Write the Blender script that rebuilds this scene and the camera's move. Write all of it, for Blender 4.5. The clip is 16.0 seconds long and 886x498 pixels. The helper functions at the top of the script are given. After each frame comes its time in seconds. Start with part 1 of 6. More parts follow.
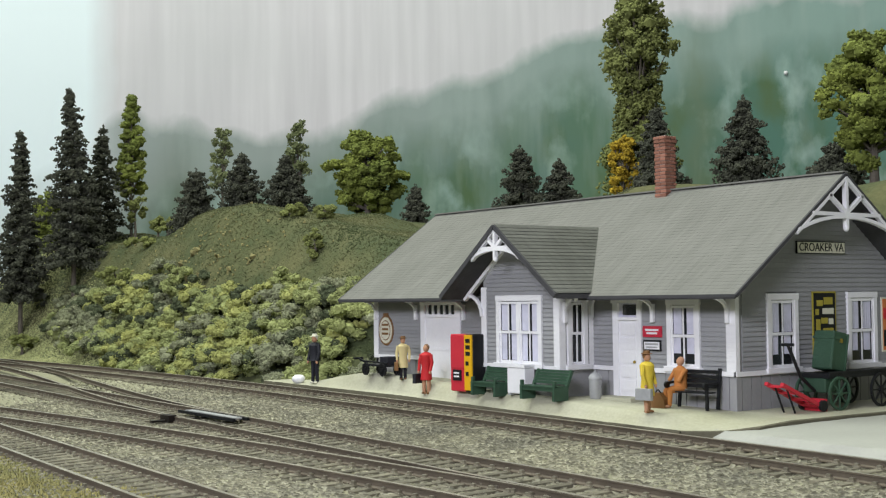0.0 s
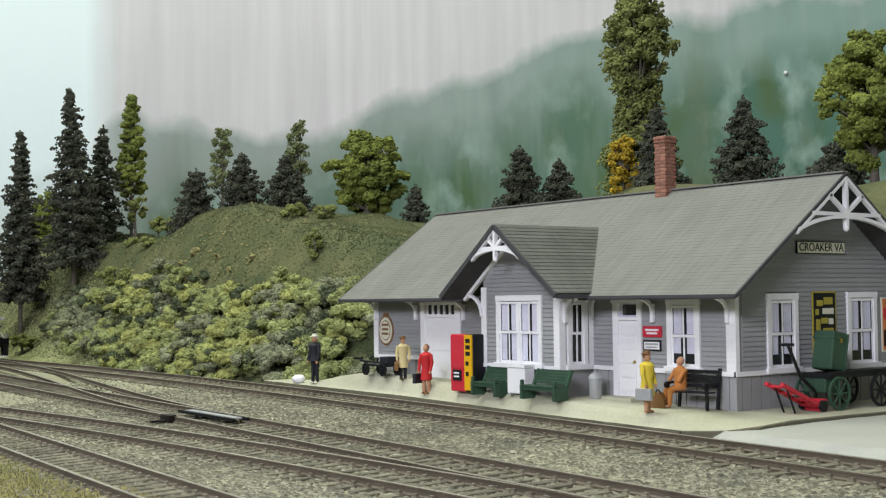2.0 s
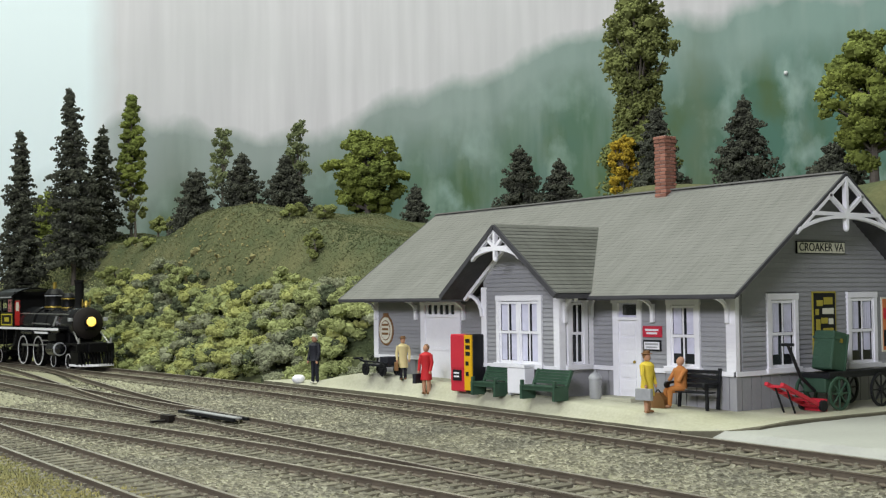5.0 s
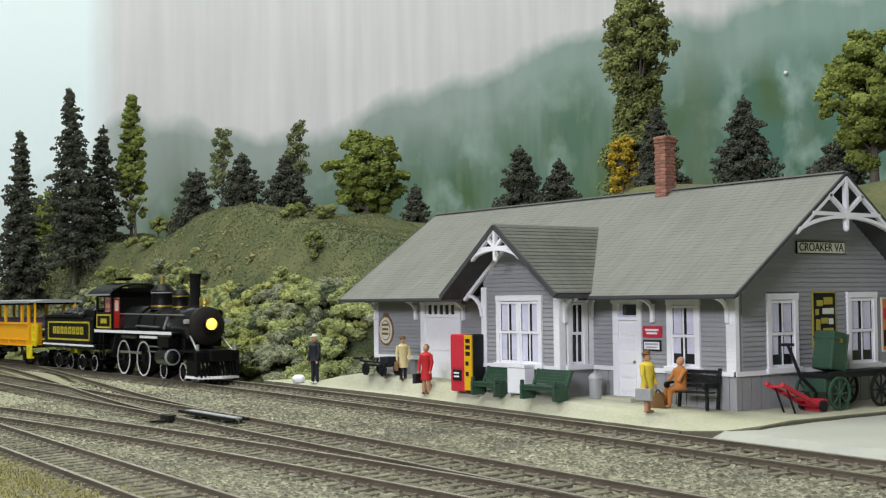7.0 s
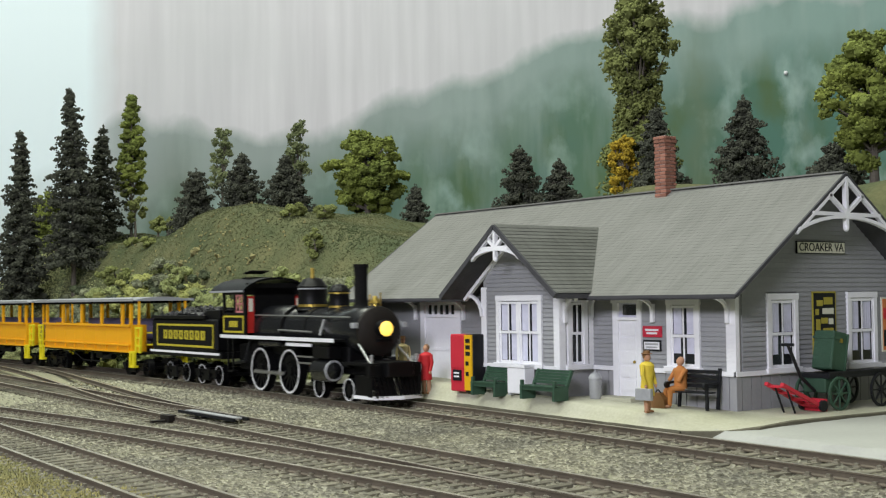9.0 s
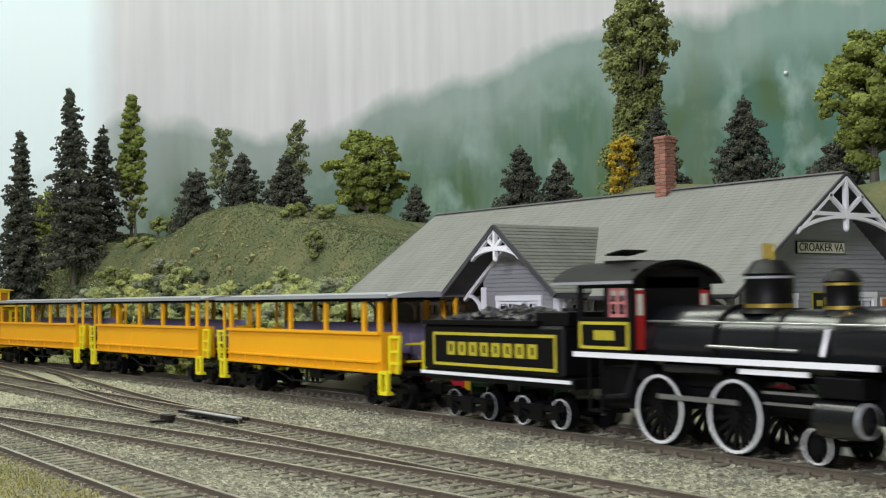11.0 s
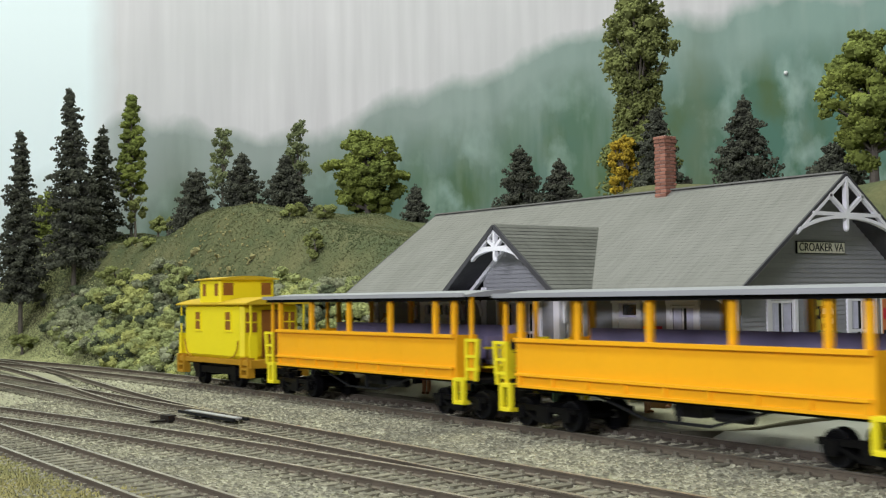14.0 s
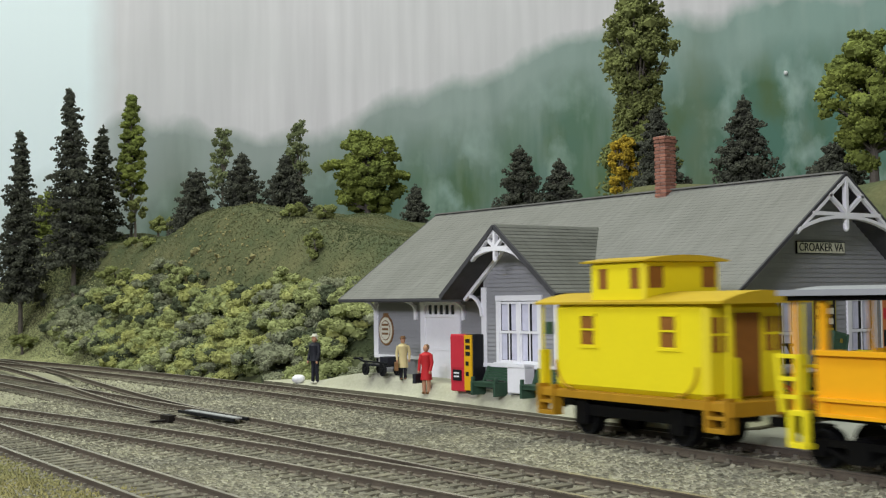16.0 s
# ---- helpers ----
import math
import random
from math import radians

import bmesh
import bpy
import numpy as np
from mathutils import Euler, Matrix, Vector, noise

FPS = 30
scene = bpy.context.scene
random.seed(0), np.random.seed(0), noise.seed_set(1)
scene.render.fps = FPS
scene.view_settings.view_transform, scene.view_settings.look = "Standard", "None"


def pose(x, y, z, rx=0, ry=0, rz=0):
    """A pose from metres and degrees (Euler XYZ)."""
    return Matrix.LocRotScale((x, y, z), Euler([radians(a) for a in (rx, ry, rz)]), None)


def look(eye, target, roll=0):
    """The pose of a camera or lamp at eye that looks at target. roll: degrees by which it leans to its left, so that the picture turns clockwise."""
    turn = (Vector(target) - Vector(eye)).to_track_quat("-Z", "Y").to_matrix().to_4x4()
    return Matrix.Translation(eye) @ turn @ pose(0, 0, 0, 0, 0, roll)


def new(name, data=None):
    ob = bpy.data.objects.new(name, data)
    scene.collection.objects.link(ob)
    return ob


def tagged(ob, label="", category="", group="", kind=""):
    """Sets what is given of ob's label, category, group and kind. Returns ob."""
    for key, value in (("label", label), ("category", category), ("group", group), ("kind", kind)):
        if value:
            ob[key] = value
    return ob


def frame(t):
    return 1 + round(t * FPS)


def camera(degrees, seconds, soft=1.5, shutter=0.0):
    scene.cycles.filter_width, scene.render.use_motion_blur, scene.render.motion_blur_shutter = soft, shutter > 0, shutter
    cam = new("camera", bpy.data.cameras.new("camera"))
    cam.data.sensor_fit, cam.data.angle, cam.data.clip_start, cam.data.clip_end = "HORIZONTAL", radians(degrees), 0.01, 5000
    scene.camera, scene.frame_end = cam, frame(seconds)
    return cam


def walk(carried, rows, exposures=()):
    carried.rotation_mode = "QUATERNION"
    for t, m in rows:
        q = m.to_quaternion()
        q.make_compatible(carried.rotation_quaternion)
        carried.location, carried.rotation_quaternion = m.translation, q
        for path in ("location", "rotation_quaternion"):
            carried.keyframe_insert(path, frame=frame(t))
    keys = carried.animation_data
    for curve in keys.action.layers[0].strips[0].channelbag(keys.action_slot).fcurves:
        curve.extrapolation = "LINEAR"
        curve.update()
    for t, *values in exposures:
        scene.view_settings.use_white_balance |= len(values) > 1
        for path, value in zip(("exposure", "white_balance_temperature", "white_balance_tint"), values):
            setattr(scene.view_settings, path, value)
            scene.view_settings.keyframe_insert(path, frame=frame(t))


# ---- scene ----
# A model railway on a bench top: one unit U below is one centimetre; a model "metre" of the toy world.
U = 0.01
cam = camera(38.354, 16.0, soft=1.25, shutter=0.5)


def heading(yaw, pitch):
    a, b = radians(yaw), radians(pitch)
    return Vector((-math.sin(a) * math.cos(b), math.cos(a) * math.cos(b), math.sin(b)))


EYE = Vector((25.169, -28.629, 3.346))
VIEW = look(EYE * U, (EYE + heading(54.178, 2.274) * 40) * U, -0.684)
walk(cam, [(0.0, VIEW), (16.0, VIEW)], exposures=[(0.0, 0.0), (9.2, 0.0), (11.3, 0.06), (15.7, 0.06), (16.0, -0.16)])

# ---- light: a bright room with a cool ceiling lamp over the front of the layout ----
world = bpy.data.worlds.new("room_light")
scene.world = world
world.use_nodes = True
world.node_tree.nodes["Background"].inputs[0].default_value = (0.94, 1.0, 0.86, 1)
world.node_tree.nodes["Background"].inputs[1].default_value = 0.13


def area(name, eye, target, w, h, watts, colour):
    lamp = bpy.data.lights.new(name, "AREA")
    lamp.shape, lamp.size, lamp.size_y, lamp.energy, lamp.color = "RECTANGLE", w * U, h * U, watts, colour
    ob = new(name, lamp)
    ob.matrix_world = look(Vector(eye) * U, Vector(target) * U)
    return ob


area("ceiling_lamp_front", (-34, -50, 84), (-12, 0, 3), 70, 22, 5.8, (0.94, 1.0, 0.92))
area("front_room_lamp", (44, -94, 40), (-12, 0, 2), 46, 18, 9.0, (0.88, 0.88, 1.0))
area("ceiling_lamp_back", (-34, -4, 96), (-34, 2, 0), 120, 26, 9.6, (0.95, 1.0, 0.86))


# ---- materials ----
def mat(name, base, rough=0.7, vary=0.25, scale=2.0, bump=0.2, metal=0.0, second=None, fine=9.0, spec=0.35, isle=0.0, obj=0.0, emit=None, stretch=None):
    """Base colour mottled at two scales. scale and fine: features in a centimetre. second: the colour of the stains."""
    m = bpy.data.materials.new(name)
    m.use_nodes = True
    nt = m.node_tree
    n, l = nt.nodes, nt.links
    b = n["Principled BSDF"]
    b.inputs["Roughness"].default_value, b.inputs["Metallic"].default_value = rough, metal
    b.inputs["Specular IOR Level"].default_value = spec
    tc = n.new("ShaderNodeTexCoord")
    big, small = n.new("ShaderNodeTexNoise"), n.new("ShaderNodeTexNoise")
    big.inputs["Scale"].default_value, small.inputs["Scale"].default_value = scale / U, fine / U
    big.inputs["Detail"].default_value, small.inputs["Detail"].default_value = 5, 3
    for t in (big, small):
        src = tc.outputs["Object"]
        if stretch and t is small:
            mp = n.new("ShaderNodeMapping")
            mp.inputs["Scale"].default_value = stretch
            l.new(src, mp.inputs[0])
            src = mp.outputs[0]
        l.new(src, t.inputs["Vector"])
    ramp = n.new("ShaderNodeMapRange")
    ramp.inputs[1].default_value, ramp.inputs[2].default_value = 0.35, 0.68
    l.new(big.outputs["Fac"], ramp.inputs[0])
    mix = n.new("ShaderNodeMix")
    mix.data_type = "RGBA"
    sec = second or tuple(c * (1 - vary) for c in base)
    mix.inputs[6].default_value, mix.inputs[7].default_value = (*base, 1), (*sec, 1)
    l.new(ramp.outputs[0], mix.inputs[0])
    hsv = n.new("ShaderNodeHueSaturation")
    l.new(mix.outputs[2], hsv.inputs["Color"])
    val = n.new("ShaderNodeMapRange")
    val.inputs[3].default_value, val.inputs[4].default_value = 1 - vary * 0.7, 1 + vary * 0.7
    l.new(small.outputs["Fac"], val.inputs[0])
    last = val.outputs[0]
    for amount, node, sock in ((isle, "ShaderNodeNewGeometry", "Random Per Island"), (obj, "ShaderNodeObjectInfo", "Random")):
        if amount:
            g, r, k = n.new(node), n.new("ShaderNodeMapRange"), n.new("ShaderNodeMath")
            r.inputs[3].default_value, r.inputs[4].default_value = 1 - amount, 1 + amount
            l.new(g.outputs[sock], r.inputs[0])
            k.operation = "MULTIPLY"
            l.new(last, k.inputs[0]), l.new(r.outputs[0], k.inputs[1])
            last = k.outputs[0]
    l.new(last, hsv.inputs["Value"])
    l.new(hsv.outputs[0], b.inputs["Base Color"])
    if bump:
        bp = n.new("ShaderNodeBump")
        bp.inputs["Strength"].default_value, bp.inputs["Distance"].default_value = bump, 0.05 * U
        l.new(small.outputs["Fac"], bp.inputs["Height"]), l.new(bp.outputs[0], b.inputs["Normal"])
    if emit:
        b.inputs["Emission Color"].default_value, b.inputs["Emission Strength"].default_value = (*emit[0], 1), emit[1]
    return m


M = dict(
    siding=mat("grey_clapboard_paint", (0.30, 0.305, 0.315), 0.75, 0.10, 0.6, 0.12, obj=0.05),
    wains=mat("grey_panel_paint", (0.30, 0.30, 0.31), 0.75, 0.12, 0.8, 0.2),
    white=mat("white_trim_paint", (0.80, 0.80, 0.83), 0.6, 0.06, 1.0, 0.08),
    roof=mat("grey_shingle", (0.19, 0.19, 0.176), 0.95, 0.3, 0.5, 0.45, fine=5, second=(0.17, 0.171, 0.157), obj=0.012, spec=0.1, stretch=(1.0, 0.12, 0.12)),
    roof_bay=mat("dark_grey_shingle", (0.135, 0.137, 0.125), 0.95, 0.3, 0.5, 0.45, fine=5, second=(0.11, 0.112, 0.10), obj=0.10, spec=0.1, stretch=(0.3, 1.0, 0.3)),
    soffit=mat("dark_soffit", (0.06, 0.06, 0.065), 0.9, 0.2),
    glass_dark=mat("dark_window_glass", (0.02, 0.022, 0.025), 0.12, 0.3, spec=0.6, bump=0.0),
    curtain=mat("pale_lilac_curtain", (0.60, 0.60, 0.72), 0.9, 0.12, 3.0, 0.2),
    brick=mat("red_brick", (0.33, 0.15, 0.105), 0.9, 0.3, 2.0, 0.4, obj=0.25),
    mortar=mat("pale_mortar", (0.38, 0.30, 0.26), 0.95, 0.2),
    concrete=mat("pale_concrete", (0.45, 0.445, 0.345), 0.9, 0.25, 0.35, 0.3, second=(0.35, 0.345, 0.245)),
    slab_edge=mat("dark_platform_edge", (0.14, 0.13, 0.09), 0.9, 0.3, 0.8, 0.3),
    road=mat("pale_grey_road", (0.38, 0.385, 0.35), 0.9, 0.10, 0.3, 0.2),
    ballast=mat("grey_ballast_stone", (0.375, 0.365, 0.26), 0.95, 0.3, 0.4, 0.4, isle=0.4, second=(0.26, 0.255, 0.19)),
    bed=mat("ballast_bed", (0.27, 0.265, 0.185), 0.95, 0.45, 0.4, 0.9, fine=8.0, second=(0.27, 0.262, 0.175)),
    tie=mat("weathered_tie", (0.165, 0.152, 0.112), 0.9, 0.35, 1.5, 0.5, obj=0.3, isle=0.3),
    rail=mat("brown_rail", (0.15, 0.125, 0.095), 0.6, 0.3, 0.8, 0.2, metal=0.3),
    railtop=mat("worn_rail_top", (0.42, 0.39, 0.32), 0.42, 0.3, 0.5, 0.05, metal=0.7),
    pale_turf=mat("pale_hill_turf", (0.36, 0.37, 0.18), 0.95, 0.3, 0.3, 0.5, isle=0.2, second=(0.21, 0.225, 0.105)),
    turf=mat("dry_olive_turf", (0.27, 0.24, 0.09), 0.95, 0.3, 0.3, 0.5, isle=0.3, second=(0.19, 0.19, 0.08)),
    tuft=mat("grass_tuft", (0.064, 0.080, 0.034), 0.95, 0.35, 0.3, 0.5, isle=0.2, second=(0.115, 0.115, 0.052)),
    grass=mat("ground_foam_grass", (0.056, 0.072, 0.031), 0.95, 0.55, 0.35, 1.0, fine=5.0, second=(0.115, 0.112, 0.05)),
    bush=mat("olive_bush", (0.315, 0.325, 0.11), 0.95, 0.25, 0.25, 0.6, second=(0.25, 0.265, 0.09), isle=0.2),
    bush_mid=mat("green_bush", (0.26, 0.285, 0.11), 0.95, 0.25, 0.25, 0.6, second=(0.20, 0.23, 0.095), isle=0.2),
    # near-black green: the shade in gaps between bushes, put into the colour
    bush_gap_shade=mat("gap_shade_green", (0.07, 0.085, 0.045), 0.95, 0.25, 0.25, 0.6, isle=0.18),
    bush_dark=mat("grey_green_bush", (0.225, 0.238, 0.145), 0.95, 0.3, 0.2, 0.6, second=(0.165, 0.178, 0.112), isle=0.2),
    conifer=mat("dark_conifer", (0.062, 0.066, 0.048), 0.95, 0.3, 0.5, 0.5, isle=0.25),
    leaf=mat("yellow_green_leaf", (0.155, 0.18, 0.035), 0.95, 0.3, 0.3, 0.5, isle=0.25, second=(0.095, 0.122, 0.028)),
    leaf_dark=mat("mid_green_leaf", (0.17, 0.19, 0.06), 0.95, 0.3, 0.3, 0.5, isle=0.22),
    leaf_thin=mat("sage_leaf", (0.16, 0.185, 0.085), 0.95, 0.3, 0.3, 0.5, isle=0.2),
    leaf_gold=mat("golden_leaf", (0.36, 0.25, 0.02), 0.95, 0.35, 0.5, 0.5, isle=0.4),
    bark=mat("grey_bark", (0.16, 0.14, 0.115), 0.95, 0.4, 1.5, 0.8),
    rock=mat("tan_rock", (0.25, 0.225, 0.10), 0.95, 0.4, 1.0, 1.0),
    black=mat("black_enamel", (0.0045, 0.0045, 0.005), 0.45, 0.3, 0.5, 0.05, spec=0.14),
    boiler=mat("dark_boiler_steel", (0.009, 0.0095, 0.011), 0.24, 0.25, 0.4, 0.05, spec=0.5),
    soot=mat("matt_soot", (0.007, 0.007, 0.007), 0.85, 0.4, 1.0, 0.4, spec=0.12),
    rust=mat("brown_smokebox", (0.012, 0.0085, 0.0065), 0.6, 0.4, 1.0, 0.2),
    coal=mat("coal", (0.018, 0.018, 0.018), 0.4, 0.6, 1.5, 1.0, isle=0.6, second=(0.05, 0.05, 0.048)),
    wheelwhite=mat("white_tyre", (0.72, 0.72, 0.72), 0.5, 0.08),
    steel=mat("bright_steel", (0.45, 0.45, 0.44), 0.35, 0.2, metal=0.8),
    gold=mat("yellow_lining", (0.52, 0.44, 0.035), 0.6, 0.12),
    brass=mat("brass_band", (0.5, 0.36, 0.08), 0.35, 0.2, metal=0.8),
    cabred=mat("cab_red", (0.42, 0.02, 0.015), 0.5, 0.12),
    cabpink=mat("pale_red_sash", (0.55, 0.2, 0.2), 0.5, 0.15),
    glow=mat("lit_headlight", (1.0, 0.75, 0.2), 0.4, 0.0, bump=0, emit=((1.0, 0.62, 0.09), 1.25)),
    orange=mat("orange_coach_paint", (0.88, 0.42, 0.008), 0.5, 0.06, 0.3, 0.05),
    yellow=mat("yellow_handrail", (0.82, 0.70, 0.02), 0.5, 0.08),
    caboose=mat("yellow_caboose_paint", (0.84, 0.70, 0.012), 0.5, 0.05, 0.3, 0.05),
    ochre=mat("ochre_step_paint", (0.42, 0.22, 0.010), 0.6, 0.12),
    roofyellow=mat("ochre_roof_paint", (0.50, 0.34, 0.012), 0.65, 0.15, 0.4, 0.1),
    brownsash=mat("brown_sash", (0.28, 0.11, 0.02), 0.6, 0.2),
    coachroof=mat("grey_coach_roof", (0.30, 0.31, 0.33), 0.55, 0.08, 0.3, 0.05),
    seat=mat("violet_grey_seat", (0.24, 0.21, 0.33), 0.8, 0.15),
    darkgreen=mat("dark_green_paint", (0.04, 0.09, 0.055), 0.55, 0.2),
    iron=mat("black_iron", (0.012, 0.013, 0.015), 0.5, 0.2, spec=0.25),
    red=mat("red_enamel", (0.56, 0.03, 0.05), 0.45, 0.08),
    signred=mat("red_sign", (0.55, 0.03, 0.06), 0.5, 0.08),
    vyellow=mat("yellow_enamel", (0.75, 0.42, 0.01), 0.45, 0.08),
    cream=mat("cream_enamel", (0.68, 0.67, 0.55), 0.6, 0.1),
    poster=mat("mustard_poster", (0.40, 0.34, 0.05), 0.6, 0.15),
    zinc=mat("zinc_grey", (0.42, 0.43, 0.44), 0.5, 0.15, metal=0.3),
    coat_red=mat("red_coat", (0.50, 0.02, 0.025), 0.7, 0.1),
    coat_tan=mat("cream_coat", (0.62, 0.52, 0.26), 0.7, 0.1),
    coat_yellow=mat("yellow_coat", (0.66, 0.50, 0.05), 0.7, 0.1),
    coat_orange=mat("orange_dress", (0.55, 0.22, 0.06), 0.7, 0.1),
    navy=mat("navy_suit", (0.012, 0.013, 0.02), 0.7, 0.1),
    flesh=mat("painted_flesh", (0.50, 0.27, 0.16), 0.7, 0.1),
    brown=mat("brown_leather", (0.22, 0.11, 0.04), 0.6, 0.2),
    orangepost=mat("orange_poster", (0.60, 0.20, 0.07), 0.6, 0.15),
)


# ---- geometry helpers (lengths in U) ----
class Geo:
    def __init__(self):
        self.v, self.f, self.m = [], [], []

    def add(self, verts, faces, slot=0):
        k = len(self.v)
        self.v += [tuple(p) for p in verts]
        self.f += [tuple(i + k for i in f) for f in faces]
        self.m += [slot] * len(faces)
        return self

    def box(self, x0, x1, y0, y1, z0, z1, slot=0, m=None):
        c = min(x1 - x0, y1 - y0, z1 - z0) * 0.06
        vs, fs = [], []
        bm = bmesh.new()
        bmesh.ops.create_cube(bm, size=1)
        for q in bm.verts:
            q.co = Vector(((x0 + x1) / 2 + q.co.x * (x1 - x0), (y0 + y1) / 2 + q.co.y * (y1 - y0), (z0 + z1) / 2 + q.co.z * (z1 - z0)))
        if c > 0.004:
            bmesh.ops.bevel(bm, geom=bm.edges[:], offset=c, segments=1, affect="EDGES")
        bm.verts.index_update()
        vs = [m @ q.co if m else q.co.copy() for q in bm.verts]
        fs = [[q.index for q in f.verts] for f in bm.faces]
        bm.free()
        return self.add(vs, fs, slot)

    def tube(self, rings, n=16, slot=0, caps=True):
        """A lathe along a line of (centre, axis, radius)."""
        vs, fs = [], []
        for c, a, r in rings:
            a = Vector(a).normalized()
            s = a.orthogonal().normalized() if abs(a.y) > 0.99 or abs(a.x) > 0.99 or abs(a.z) > 0.99 else a.cross(Vector((0, 0, 1))).normalized()
            t = a.cross(s)
            for i in range(n):
                w = 2 * math.pi * i / n
                vs.append(Vector(c) + s * (r * math.cos(w)) + t * (r * math.sin(w)))
        for k in range(len(rings) - 1):
            for i in range(n):
                j = (i + 1) % n
                fs.append((k * n + i, k * n + j, (k + 1) * n + j, (k + 1) * n + i))
        if caps:
            fs += [tuple(reversed(range(n))), tuple(range((len(rings) - 1) * n, len(rings) * n))]
        return self.add(vs, fs, slot)

    def rod(self, p, q, r, r2=None, n=10, slot=0):
        a = Vector(q) - Vector(p)
        return self.tube([(p, a, r), (q, a, r if r2 is None else r2)], n, slot)

    def lathe(self, base, profile, n=20, slot=0, axis=(0, 0, 1)):
        a = Vector(axis)
        return self.tube([(Vector(base) + a * h, a, r) for h, r in profile], n, slot)

    def beam(self, p, q, w, d, slot=0, up=(0, 0, 1)):
        """A square bar from p to q, w wide across and d deep along up."""
        p, q = Vector(p), Vector(q)
        a = (q - p).normalized()
        s = a.cross(Vector(up)).normalized()
        t = s.cross(a)
        vs = [e + s * (i * w / 2) + t * (j * d / 2) for e in (p, q) for i, j in ((-1, -1), (1, -1), (1, 1), (-1, 1))]
        return self.add(vs, [(3, 2, 1, 0), (4, 5, 6, 7), (0, 1, 5, 4), (1, 2, 6, 5), (2, 3, 7, 6), (3, 0, 4, 7)], slot)

    def prism(self, outline, a, b, axis="y", slot=0):
        """An outline in two coordinates pushed from a to b along the third."""
        def at(p, w):
            return {"x": (w, p[0], p[1]), "y": (p[0], w, p[1]), "z": (p[0], p[1], w)}[axis]
        n = len(outline)
        vs = [at(p, a) for p in outline] + [at(p, b) for p in outline]
        fs = [tuple(range(n)), tuple(reversed(range(n, 2 * n)))] + [(i, (i + 1) % n + 0, (i + 1) % n + n, i + n) for i in range(n)]
        return self.add(vs, fs, slot)

    def ring(self, c, r0, r1, y0, y1, n=28, slot=0):
        """A flat ring round an axis along y."""
        vs = []
        for r, y in ((r0, y0), (r1, y0), (r1, y1), (r0, y1)):
            vs += [(c[0] + r * math.cos(2 * math.pi * i / n), y, c[2] + r * math.sin(2 * math.pi * i / n)) for i in range(n)]
        fs = [(k * n + i, k * n + (i + 1) % n, ((k + 1) % 4) * n + (i + 1) % n, ((k + 1) % 4) * n + i) for k in range(4) for i in range(n)]
        return self.add(vs, fs, slot)

    def ball(self, c, rx, ry, rz, slot=0, n=10):
        vs, fs = [], []
        for i in range(n + 1):
            a = math.pi * i / n
            for j in range(n + 2):
                w = 2 * math.pi * j / (n + 2)
                vs.append((c[0] + rx * math.sin(a) * math.cos(w), c[1] + ry * math.sin(a) * math.sin(w), c[2] + rz * math.cos(a)))
        k = n + 2
        fs = [(i * k + j, (i + 1) * k + j, (i + 1) * k + (j + 1) % k, i * k + (j + 1) % k) for i in range(n) for j in range(k)]
        return self.add(vs, fs, slot)

    def mesh(self, name, mats, smooth=False):
        me = bpy.data.meshes.new(name)
        me.from_pydata([(x * U, y * U, z * U) for x, y, z in self.v], [], self.f)
        for m in (mats if isinstance(mats, (list, tuple)) else [mats]):
            me.materials.append(M[m])
        me.polygons.foreach_set("material_index", self.m)
        bm = bmesh.new()
        bm.from_mesh(me)
        bmesh.ops.recalc_face_normals(bm, faces=bm.faces)
        bm.to_mesh(me)
        bm.free()
        if smooth:
            me.polygons.foreach_set("use_smooth", [True] * len(me.polygons))
            me.set_sharp_from_angle(angle=radians(40))
        me.update()
        return me


def thing(name, label, category, m=None, group="", kind=""):
    ob = new(name)
    ob.empty_display_size = 0.01
    ob.matrix_world = m or Matrix()
    return tagged(ob, label, category, group, kind)


def part(name, geo, mats, parent=None, label="", smooth=False):
    ob = new(name, geo.mesh(name, mats, smooth))
    if parent:
        ob.parent = parent
    return tagged(ob, label)


def at(x, y, z, rz=0, rx=0, ry=0):
    return pose(x * U, y * U, z * U, rx, ry, rz)


def smooth01(a):
    a = min(1.0, max(0.0, a))
    return a * a * (3 - 2 * a)


def rest(x, y):
    """The railhead plane: it falls gently towards the front of the bench."""
    return -0.249 + 0.0405 * y


# the centre line of the running track in plan, and the way along it
def line_y(x):
    if x > 14:
        return line_y(14) - (x - 14) * 0.088
    if x < -60:
        return line_y(-60) + (x + 60) * 0.044
    return -3.9365 - 0.072275 * x - 0.00064452 * x * x + 3.6456e-6 * x ** 3


WAY_X = np.arange(-190, 120.01, 0.25)
WAY_Y = np.array([line_y(float(x)) for x in WAY_X])
WAY_S = np.concatenate([[0], np.cumsum(np.hypot(np.diff(WAY_X), np.diff(WAY_Y)))])
WAY_S -= np.interp(0, WAY_X, WAY_S)


def on_way(s, lateral=0.0):
    """Place and heading at the distance s along the running track."""
    x, x2 = float(np.interp(s - 0.5, WAY_S, WAY_X)), float(np.interp(s + 0.5, WAY_S, WAY_X))
    a = math.atan2(line_y(x2) - line_y(x), x2 - x)
    x = float(np.interp(s, WAY_S, WAY_X))
    return x - math.sin(a) * lateral, line_y(x) + math.cos(a) * lateral, a


